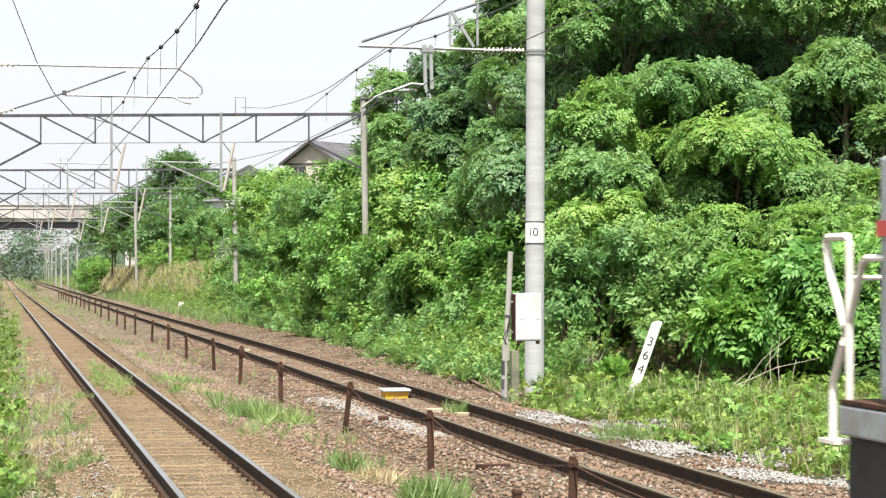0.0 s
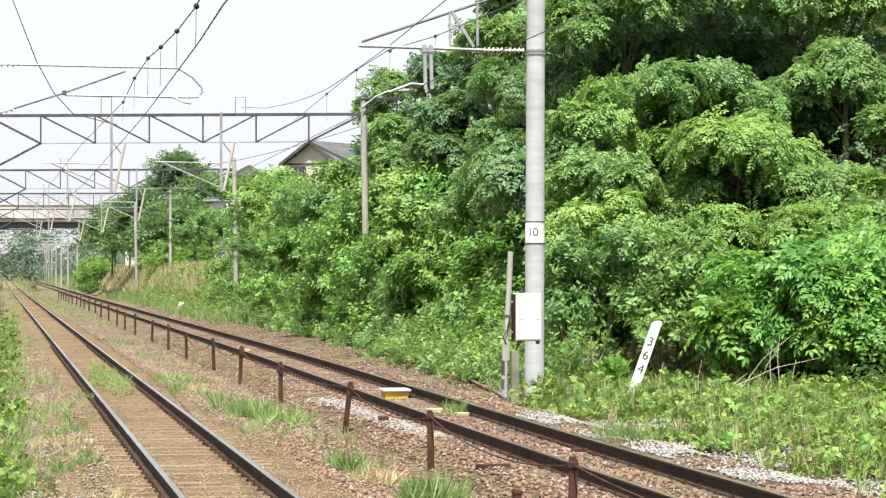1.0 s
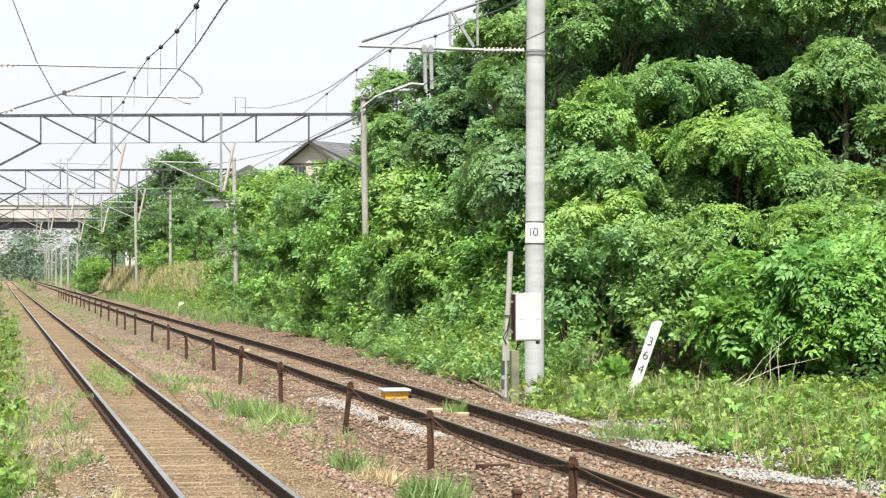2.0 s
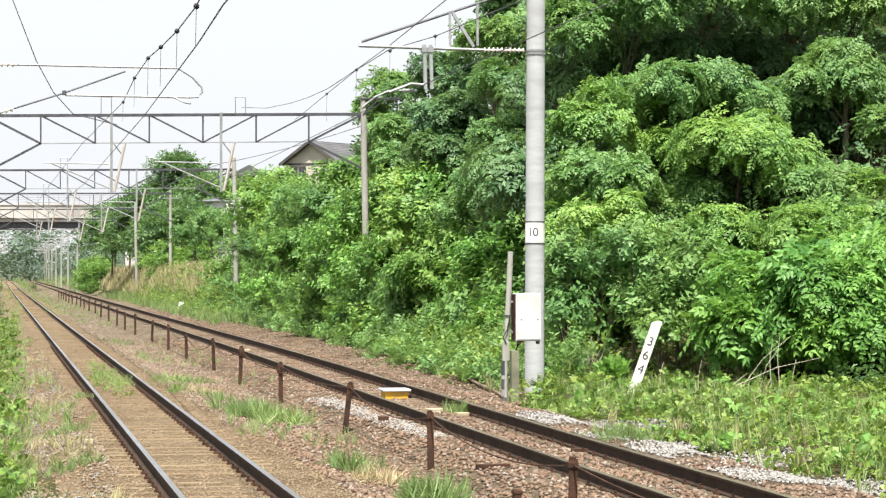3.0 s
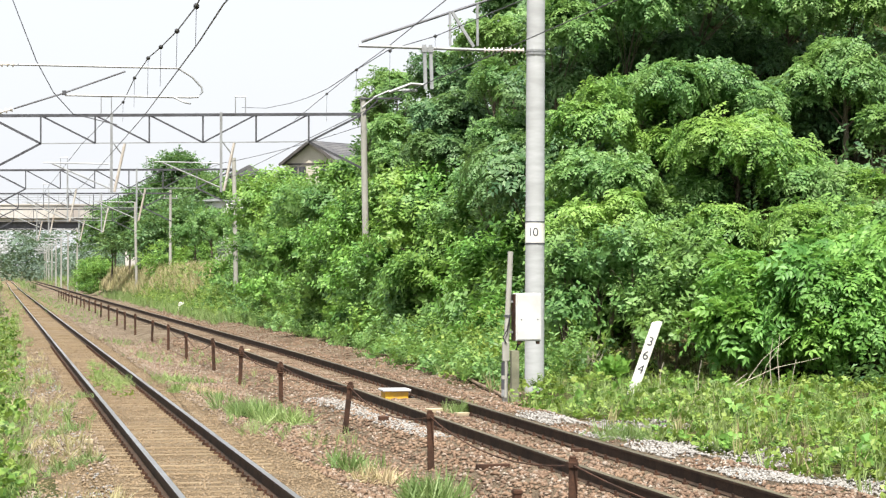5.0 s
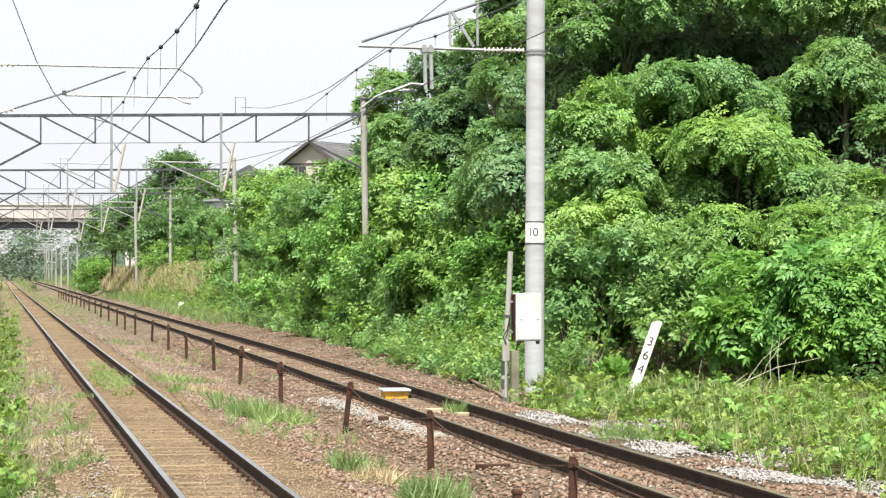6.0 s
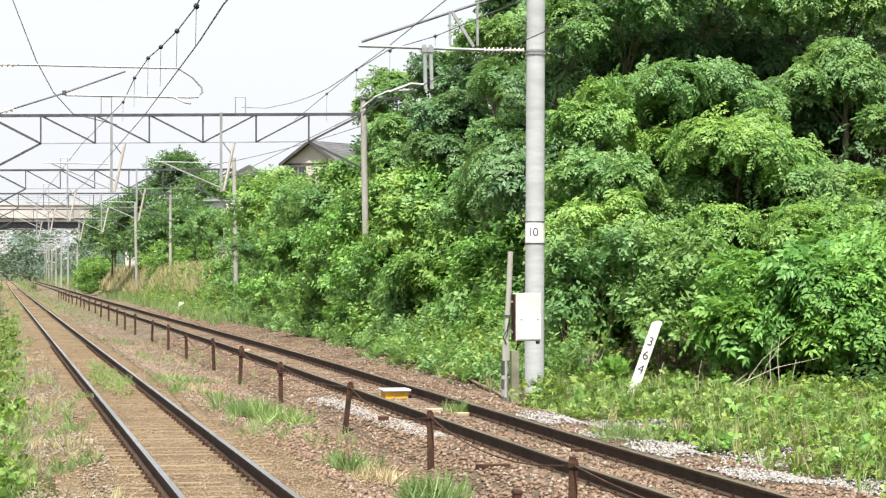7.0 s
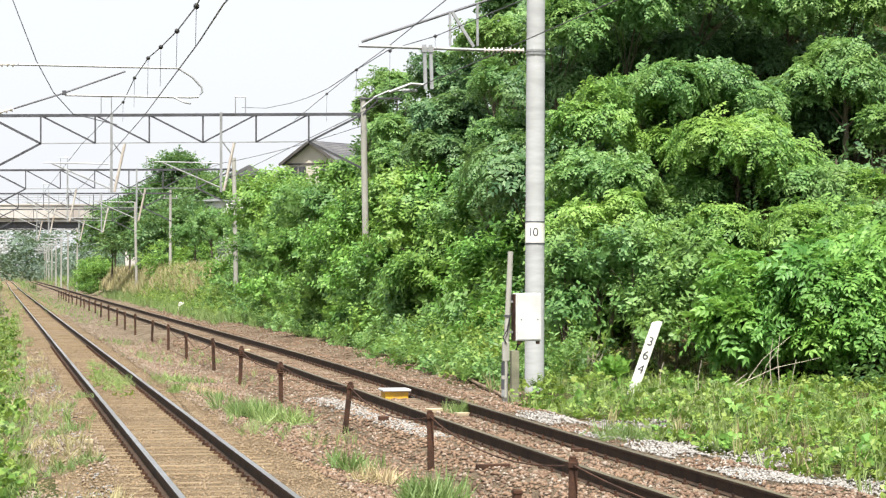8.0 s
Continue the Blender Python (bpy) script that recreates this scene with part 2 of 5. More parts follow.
# ---- sprays of leaves, as templates of folded blades ----
def blade(base, along, side, up, length, width, fold=0.25):
    along, side, up = (np.array(a, float) for a in (along, side, up))
    base = np.array(base, float)
    mid = base + along * length * 0.45
    return [base, mid + side * width / 2 + up * fold * width, base + along * length, mid - side * width / 2 + up * fold * width]


def template(kind, r):
    out = []
    if kind == "broad":
        for i in range(9):
            t = 0.1 + 0.11 * i
            s = 1 if i % 2 else -1
            a = unit(np.array([0.6, s * r.uniform(0.4, 1.0), -0.3 + r.normal(0, 0.3)]))
            sd = unit(np.array([0.7, -s * 0.6, r.normal(0, 0.4)]))
            out.append(blade((t, s * 0.03, -0.15 * t * t + r.normal(0, 0.03)), a, sd, (0, 0, 1), r.uniform(0.30, 0.42), r.uniform(0.16, 0.22)))
    elif kind == "rosette":
        # feathered leaves standing round the tip of a shoot, arching out and drooping
        for k in range(6):
            q = 2 * math.pi * k / 6 + r.normal(0, 0.25)
            rise, reach = r.uniform(0.05, 0.65), r.uniform(0.7, 1.1)
            h = np.array([0, math.cos(q), math.sin(q)])
            cross = np.array([0, -math.sin(q), math.cos(q)])
            ax = np.array([1.0, 0, 0])
            for i in range(5):
                t = 0.22 + 0.17 * i
                c = reach * t * h + ax * (rise * t - 0.42 * t * t)
                tang = unit(reach * h + ax * (rise - 0.84 * t))
                for sg in (-1, 1):
                    a = unit(0.55 * tang + sg * 0.8 * cross + ax * r.uniform(-0.35, 0.12))
                    out.append(blade(c, a, unit(np.cross(a, ax)), ax, 0.31 * (1 - 0.3 * abs(i - 1.8) / 2.2), 0.135, 0.3))
            out.append(blade(c, tang, cross, ax, 0.26, 0.12))
    elif kind == "shoot":
        # leaves in a spiral up an arching shoot
        for i in range(13):
            t = 0.12 + 0.07 * i
            q = 2.4 * i + r.normal(0, 0.3)
            h = np.array([0.25 + r.normal(0, 0.2), math.cos(q), math.sin(q)])
            a = unit(h)
            out.append(blade((t, 0.12 * t * t, 0), a, unit(np.cross(a, (1, 0, 0))), (1, 0, 0), r.uniform(0.26, 0.40) * (1.15 - 0.4 * t), r.uniform(0.15, 0.20), 0.2))
    elif kind == "weed":
        for i in range(7):
            q = r.uniform(0, 6.28)
            a = unit(np.array([math.cos(q), math.sin(q), r.uniform(-0.3, 0.5)]))
            sd = np.array([-math.sin(q), math.cos(q), r.normal(0, 0.2)])
            out.append(blade((r.uniform(0, 0.6), r.uniform(-0.3, 0.3), r.uniform(-0.3, 0.3)), a, sd, (0, 0, 1), r.uniform(0.4, 0.7), r.uniform(0.4, 0.62), 0.12))
    elif kind == "grass":
        for i in range(9):
            q = r.uniform(0, 6.28)
            lean = r.uniform(0.05, 0.55)
            a = unit(np.array([1.0, lean * math.cos(q), lean * math.sin(q)]))
            sd = unit(np.array([0, -math.sin(q), math.cos(q)]))
            out.append(blade((0, r.uniform(-0.12, 0.12), r.uniform(-0.12, 0.12)), a, sd, (0, 0, 0), r.uniform(0.5, 1.0), 0.035, 0))
    return np.array(out)


TEMPLATES = {k: [template(k, np.random.default_rng(20 + i)) for i in range(4)] for k in ("broad", "rosette", "shoot", "weed", "grass")}


def sprays(kind, pos, axis, scale):
    """Leaf triangles for sprays of a kind that start at pos and grow along axis."""
    axis = unit(axis)
    up = np.tile(np.array([0.0, 0, 1]), (len(pos), 1)) + rng.normal(0, 0.25, (len(pos), 3))
    if kind == "grass":
        up = rng.normal(0, 1, (len(pos), 3))
    side = unit(np.cross(up, axis))
    up = np.cross(axis, side)
    vs, which = [], rng.integers(0, 4, len(pos))
    for i in range(4):
        k = which == i
        T = TEMPLATES[kind][i].reshape(-1, 3)
        v = pos[k, None, :] + scale[k, None, None] * (T[None, :, 0:1] * axis[k, None, :] + T[None, :, 1:2] * side[k, None, :] + T[None, :, 2:3] * up[k, None, :])
        vs.append(v.reshape(-1, 3))
    v = np.concatenate(vs)
    q = np.arange(0, len(v), 4)
    t = np.concatenate([np.stack([q, q + 1, q + 2], 1), np.stack([q, q + 2, q + 3], 1)])
    return v, t


def blob_sprays(kind, centres, radii, per_m2, size, flat=0.55):
    """Sprays over the outsides of rounded clumps."""
    P, A, S = [], [], []
    for c, r in zip(centres, radii):
        n = max(12, int(per_m2 * 4 * math.pi * r * r * flat))
        d = unit(rng.normal(0, 1, (n, 3)))
        d[:, 2] = np.where(d[:, 2] < -0.45, -d[:, 2], d[:, 2])
        rr = r * (1 - 0.55 * rng.random(n) ** 2.2 + rng.normal(0, 0.06, n))
        p = np.array(c) + d * rr[:, None] * np.array([1, 1, flat])
        a = d * np.array([1, 1, 0.5]) + rng.normal(0, 0.35, (n, 3)) + np.array([0, 0, 0.05])
        P.append(p)
        A.append(a)
        S.append(size * rng.uniform(0.7, 1.25, n))
    return sprays(kind, np.concatenate(P), np.concatenate(A), np.concatenate(S))


def dome_sprays(kind, lobes, per_m2, size):
    """Leafy shoots over the upper sides of rounded lobes; their undersides stay open and dark."""
    P, A, S = [], [], []
    for c, r in lobes:
        n = max(6, int(per_m2 * 2.9 * math.pi * r * r))
        d = rng.normal(0, 1, (n, 3))
        d = unit(d)
        d[:, 2] = np.where(d[:, 2] < -0.3, -d[:, 2], d[:, 2])
        rr = r * rng.uniform(0.72, 1.06, n)
        P.append(np.array(c) + d * rr[:, None] * np.array([1, 1, 0.8]))
        A.append(d + rng.normal(0, 0.30, (n, 3)) + np.array([0, 0, 0.5 if kind == "rosette" else 0.35]))
        S.append(size * rng.uniform(0.7, 1.25, n))
    return sprays(kind, np.concatenate(P), np.concatenate(A), np.concatenate(S))


def smooth(t, a, b):
    t = min(1.0, max(0.0, (t - a) / (b - a)))
    return t * t * (3 - 2 * t)


# ---- the lie of the land ----
def right_x(y):
    """Centre line of the far track."""
    return 7.22 + 0.28 * smooth(y, 20, 75) + 0.5 * smooth(y, 150, 400)


def cant(y):
    return 0.05 * smooth(y, 20, 60)


def gravel_spill(y):
    """Where pale gravel has been tipped beside the far track: 1 in the heaps, 0 between them."""
    return sum(h * math.exp(-((y - c) / w) ** 2) for c, w, h in ((36.8, 1.6, 1.1), (33.0, 0.8, 0.8), (30.2, 1.4, 1.05), (26.0, 1.2, 0.95)))


SPILL = np.vectorize(gravel_spill)


def edge_x(y):
    """Where the ballast of the far track ends and the weeds begin."""
    return 9.35 + 1.05 * gravel_spill(y) + 1.15 * smooth(y, 41, 47) + 0.7 * smooth(y, 55, 80)


EDGE = np.vectorize(edge_x)


def ground_z(x, y):
    """Height of the ground: two ballast beds, a dip between them, a bank rising beyond the far track."""
    z = -0.36
    z += 0.178 * (smooth(x, 0.6, 1.3) - smooth(x, 3.6, 4.6))
    z += 0.185 * (smooth(x, 5.2, 6.0) - smooth(x, 9.0, 9.9))
    z += 0.14 * smooth(x, 10.0, 11.0)
    foot = 11.0 + 6.0 * (1 - smooth(y, 42, 57)) + 4.0 * smooth(y, 104, 126)
    bank = smooth(x, foot, foot + 10.0) * 5.2 + smooth(x, 21.0, 48.0) * 3.5
    bank += smooth(x, 15.5, 24.0) * 7.0 * smooth(y, 58, 72) * (1 - smooth(y, 82, 110))
    near = smooth(y, 30, 60)
    far = 1.0 - 0.55 * smooth(y, 150, 200)
    z += bank * (0.45 + 0.55 * near) * far
    z += 0.5 * smooth(y, 120, 165) * smooth(x, 10.4, 12.0)
    z += 1.6 * smooth(x, 11.2, 13.0) * smooth(y, 104, 128) * (1 - smooth(y, 255, 300))
    z += 0.5 * (1 - smooth(x, -3.0, 0.6)) * smooth(y, 15, 60)
    z += 0.05 * noise.noise((x * 0.8, y * 0.35, 0)) * (0.4 if 1 < x < 9.2 else 1.6)
    return z


def build_ground():
    xs = np.concatenate([[-2500, -600, -150, -50, -20, -8], np.arange(-4, 12, 0.25), np.arange(12, 26, 1.0), [28, 32, 38, 48, 70, 150, 500, 2500]])
    ys = np.concatenate([[-2500, -500, -160, -60, -20, 0, 10], np.arange(16, 64, 0.5), np.arange(64, 140, 2.0), np.arange(140, 260, 8.0), [280, 330, 420, 700, 1500, 4000]])
    v = np.array([(x, y, ground_z(x, y)) for y in ys for x in xs])
    nx = len(xs)
    i = np.arange((len(ys) - 1) * nx).reshape(-1, nx)[:, :-1].ravel()
    t = np.concatenate([np.stack([i, i + 1, i + nx + 1], 1), np.stack([i, i + nx + 1, i + nx], 1)])
    ob = mesh_from("ground", v, t, BALLAST, smooth=True)
    ob.data.materials.append(SOIL)
    ob.data.materials.append(TAN_BED)
    mid = v[t].mean(axis=1)
    soil = ((mid[:, 0] > EDGE(mid[:, 1]) + 0.3 * np.sin(mid[:, 1] * 0.7)) | (mid[:, 0] < 0.5 + 0.2 * np.sin(mid[:, 1] * 0.5))).astype(np.int32)
    soil[(mid[:, 0] > 0.8) & (mid[:, 0] < 4.0) & (soil == 0)] = 2
    ob.data.polygons.foreach_set("material_index", soil)
    tagged(ob, "brown ballast bed with grassy earth bank beside it", "ground", kind="structure")


build_ground()


# ---- the two tracks ----
RAIL_PROFILE = [(-0.064, -0.174), (0.064, -0.174), (0.064, -0.163), (0.010, -0.146), (0.009, -0.042), (0.033, -0.032), (0.033, -0.006), (0.025, 0.0),
                (-0.025, 0.0), (-0.033, -0.006), (-0.033, -0.032), (-0.009, -0.042), (-0.010, -0.146), (-0.064, -0.163)]


def rail(parent, centre, side, tilt, head):
    bm = bmesh.new()
    ys = [-170, -60, 0] + [10 + 4 * i for i in range(50)] + [230, 260, 300, 350, 420, 520]
    rings = []
    for y in ys:
        x, z = centre(y) + side * 0.566, (tilt(y) if side > 0 else 0.0)
        rings.append([bm.verts.new((x + a, y, z + b)) for a, b in RAIL_PROFILE])
    n = len(RAIL_PROFILE)
    for r0, r1 in zip(rings, rings[1:]):
        for k in range(n):
            f = bm.faces.new((r0[k], r0[(k + 1) % n], r1[(k + 1) % n], r1[k]))
            f.material_index = 1 if k in (6, 7, 8) else 0
    bm.normal_update()
    bmesh.ops.recalc_face_normals(bm, faces=bm.faces)
    ob = part("rail", bm, RAIL_SIDE, parent, "worn steel rail with rusty brown web")
    ob.data.materials.append(head)


def sleeper_mesh(material):
    bm = bmesh.new()
    box(bm, -1.0, 1.0, -0.11, 0.11, -0.33, -0.176)
    for v in bm.verts:
        if v.co.z > -0.2:
            v.co.y *= 0.86
    me = bpy.data.meshes.new("sleeper")
    bm.to_mesh(me)
    bm.free()
    me.materials.append(material)
    return me


def clip_mesh():
    bm = bmesh.new()
    for s in (-1, 1):
        box(bm, s * 0.095 - 0.028, s * 0.095 + 0.028, -0.036, 0.036, -0.18, -0.15)
        tube(bm, [(s * 0.10, 0, -0.15), (s * 0.10, 0, -0.112)], 0.016, 6)
    me = bpy.data.meshes.new("rail_fastening")
    bm.to_mesh(me)
    bm.free()
    me.materials.append(RUST)
    return me


def build_track(name, centre, tilt, head, label, spacing, shift, timber):
    tr = thing(name, Matrix(), label, "railway track", kind="structure")
    for s in (-1, 1):
        rail(tr, centre, s, tilt, head)
    sm, cm = sleeper_mesh(timber), clip_mesh()
    y, n = 14.0 + shift, 0
    while n < 190:
        c = math.atan2(tilt(y), 1.13)
        s = new("sleeper", sm)
        s.parent = tr
        s.matrix_basis = pose(centre(y) + random.uniform(-0.02, 0.02), y, tilt(y) / 2 + random.uniform(-0.012, 0.006), 0, -math.degrees(c), random.uniform(-0.6, 0.6))
        if y < 75:
            for side in (-1, 1):
                k = new("rail_fastening", cm)
                k.parent = tr
                k.matrix_basis = pose(centre(y) + side * 0.566, y, tilt(y) if side > 0 else 0)
        y += spacing
        n += 1
    bm = bmesh.new()
    while y < 300:
        box(bm, centre(y) - 1, centre(y) + 1, y - 0.1, y + 0.1, -0.32, -0.176)
        y += spacing
    y = 14.0 + shift - spacing
    while y > -120:
        box(bm, centre(y) - 1, centre(y) + 1, y - 0.1, y + 0.1, -0.32, -0.176)
        y -= spacing
    o = part("distant_sleepers", bm, timber, tr)
    o["kind"] = "stuff"


build_track("track_near", lambda y: 2.40 + 0.4 * smooth(y, 250, 500), lambda y: 0.0, RAIL_HEAD, "polished narrow-gauge railway track on dusty brown ballast", 0.58, 0.0, SLEEPER)
build_track("track_far", right_x, cant, RAIL_DULL, "dull rusty railway track on brown ballast beside a bank", 0.59, 0.2, SLEEPER_BROWN)


# ---- loose ballast ----
def stones(name, pts, size, material, label):
    n = len(pts)
    base = np.array([(1, 0, 0), (0, 1, 0), (-1, 0, 0), (0, -1, 0), (0, 0, 1), (0, 0, -1)], float)
    faces = np.array([(0, 1, 4), (1, 2, 4), (2, 3, 4), (3, 0, 4), (1, 0, 5), (2, 1, 5), (3, 2, 5), (0, 3, 5)])
    sc = size * rng.uniform(0.5, 1.3, (n, 1, 1)) * rng.uniform(0.6, 1.2, (n, 6, 1)) * np.array([1, 1, 0.6])
    ang = rng.uniform(0, 6.28, n)
    tip = rng.normal(0, 0.5, n)
    c, s, ct, st = np.cos(ang), np.sin(ang), np.cos(tip), np.sin(tip)
    R = np.zeros((n, 3, 3))
    R[:, 0, 0], R[:, 0, 1] = c, -s
    R[:, 1, 0], R[:, 1, 1], R[:, 2, 2] = s, c, 1
    T = np.zeros((n, 3, 3))
    T[:, 0, 0], T[:, 1, 1], T[:, 1, 2], T[:, 2, 1], T[:, 2, 2] = 1, ct, -st, st, ct
    v = np.einsum("nij,njk,nvk->nvi", R, T, base[None] * sc) + pts[:, None, :]
    t = (faces[None] + 6 * np.arange(n)[:, None, None]).reshape(-1, 3)
    o = mesh_from(name, v.reshape(-1, 3), t, material)
    tagged(o, label, "gravel", kind="stuff")


def scatter(n, x0, x1, y0, y1, keep=None, lift=0.0):
    """Points on the ground, thinning with distance."""
    y = y0 * (y1 / y0) ** rng.random(n)
    x = rng.uniform(x0, x1, n)
    if keep is not None:
        k = keep(x, y)
        x, y = x[k], y[k]
    z = np.array([ground_z(a, b) for a, b in zip(x, y)]) + lift
    return np.stack([x, y, z], 1)


def off_rail(x, y):
    c = np.array([right_x(v) for v in y])
    return (x < EDGE(y) + 0.2) & (rng.random(len(x)) > 0.85 * ((x > 8.15) & (SPILL(y) > 0.35))) & (np.abs(np.abs(x - c) - 0.566) > np.where(np.abs(x - c) < 0.566, 0.20, 0.16))


stones("ballast_stones", np.concatenate([scatter(37000, 3.9, 11.2, 19, 85, off_rail, 0.010), scatter(4500, 8.4, 11.6, 85, 150, off_rail, 0.015)]), 0.042, STONES, "loose brown crushed ballast stones along the far track")
stones("dusty_ballast_stones", scatter(23000, 0.5, 3.9, 19, 85, lambda x, y: (np.abs(np.abs(x - 2.4) - 0.566) > 0.10) & (rng.random(len(x)) > 0.25 * (np.abs(x - 2.4) < 0.95)), 0.004), 0.025, TAN_STONES, "dusty tan ballast stones along the near track")
stones("pale_gravel", np.concatenate([
    scatter(15000, 8.45, 10.9, 23, 40, lambda x, y: SPILL(y) + 0.2 * np.sin(x * 5 + y) + rng.normal(0, 0.16, len(x)) > 0.62, 0.03),
    scatter(2200, 0.35, 1.3, 22, 66, lambda x, y: np.sin(y * 0.8) + rng.normal(0, 0.9, len(x)) > 0.3, 0.015),
    scatter(3400, 5.5, 6.5, 33, 44, lambda x, y: np.abs(x - 6.25 + 0.03 * (y - 36)) < rng.uniform(0, 0.35, len(x)), 0.02)]), 0.028, WHITE_STONES, "spilled pale limestone gravel beside the rail")


stones("grey_ballast_stones", np.concatenate([
    scatter(9000, 3.55, 5.35, 36, 130, lambda x, y: rng.random(len(x)) < 0.35 + 0.65 * np.clip((y - 36) / 25, 0, 1), 0.012),
    scatter(6500, 0.2, 1.45, 20, 75, lambda x, y: rng.random(len(x)) < 0.45 + 0.4 * np.sin(y * 0.55 + 2 * x), 0.014)]), 0.036, GREY_STONES, "dusty greyish ballast stones along the shoulders")


# ---- fence of old rail posts with a sagging cable ----
def build_fence():
    fence = thing("cable_fence", Matrix(), "low fence of rusty old-rail posts with sagging cable", "fence")
    y, tops = 14.0, []
    gaps = [7.7, 7.5, 7.2, 8.5, 7.3, 7.2, 8.2, 7.9, 8.4, 9.3, 8.3, 7.3, 9.0, 9.9, 9.2]
    for i in range(26):
        h = random.uniform(0.74, 0.86)
        lean = random.uniform(-2.5, 2.5) + (5 if i == 3 else 0)
        x, z = 5.45 + random.uniform(-0.05, 0.05) + 0.25 * smooth(y, 60, 150), ground_z(5.45, y)
        bm = bmesh.new()
        box(bm, -0.035, 0.035, -0.008, 0.008, -0.25, h)
        box(bm, -0.042, 0.042, -0.030, -0.006, -0.25, h)
        box(bm, -0.028, 0.028, 0.010, 0.036, -0.25, h)
        m = pose(x, y, z, random.uniform(-2, 2), lean, random.uniform(-20, 20))
        p = part("post", bm, RUST, fence)
        p.matrix_basis = m
        bm = bmesh.new()
        box(bm, -0.05, 0.05, -0.045, 0.05, h - 0.09, h - 0.03, None, 0.008)
        box(bm, -0.03, 0.03, -0.03, 0.03, h, h + 0.025, None, 0.008)
        part("collar", bm, RUST, p)
        if i in (4, 5):
            bm = bmesh.new()
            for k in range(5):
                ring = [(0.055 * math.cos(q), 0.055 * math.sin(q), h - 0.06 - 0.035 * k + 0.012 * math.sin(q + k)) for q in np.linspace(0, 6.28, 11)]
                tube(bm, ring, 0.016, 5)
            part("wrapped_cable", bm, RUST, p, "cable wound round the post's head")
        tops.append(m @ Vector((0, -0.03, h - 0.06)))
        y += gaps[i] if i < len(gaps) else 8.0
    for i, (a, b) in enumerate(zip(tops, tops[1:])):
        sag = random.uniform(0.08, 0.3)
        bm = bmesh.new()
        tube(bm, [a.lerp(b, k / 12) - Vector((0, 0, sag * 4 * (k / 12) * (1 - k / 12))) for k in range(13)], 0.009, 5)
        part("cable", bm, RUST, fence)


build_fence()


def stub_post():
    bm = bmesh.new()
    z = ground_z(5.0, 23.5)
    box(bm, -0.04, 0.04, -0.035, 0.035, -0.2, 0.38, None, 0.01)
    box(bm, -0.048, 0.048, -0.042, 0.042, 0.33, 0.37, None, 0.008)
    o = part("marker_stub", bm, RUST)
    o.matrix_basis = pose(5.23, 23.2, z, 0, 2, 10)
    tagged(o, "short rusty iron stub standing in the ballast", "marker post")


stub_post()


# ---- concrete line poles and masts ----
def insulator(bm, a, b, discs, r=0.065):
    a, b = Vector(a), Vector(b)
    pts, rads = [], []
    for i in range(discs):
        for f, q in ((0.05, 0.35), (0.35, 0.5), (0.5, 1.0), (0.62, 1.0), (0.75, 0.4)):
            pts.append(a.lerp(b, (i + f) / discs))
            rads.append(r * q)
    tube(bm, pts, rads, 10)


def text_on(body, size, m, parent, material, name="digits"):
    c = bpy.data.curves.new(name, "FONT")
    c.body, c.size, c.extrude, c.align_x, c.align_y = body, size, 0.001, "CENTER", "CENTER"
    tmp = bpy.data.objects.new(name, c)
    scene.collection.objects.link(tmp)
    dg = bpy.context.evaluated_depsgraph_get()
    me = bpy.data.meshes.new_from_object(tmp.evaluated_get(dg))
    bpy.data.objects.remove(tmp)
    me.materials.clear()
    me.materials.append(material)
    ob = new(name, me)
    ob.parent = parent
    ob.matrix_basis = m
    return ob


def round_shaft(h, r0, r1, sides=28, sink=0.6):
    bm = bmesh.new()
    tube(bm, [(0, 0, -sink), (0, 0, h * 0.33), (0, 0, h * 0.66), (0, 0, h)], [r0, r0 + (r1 - r0) * 0.33, r0 + (r1 - r0) * 0.66, r1], sides)
    return bm


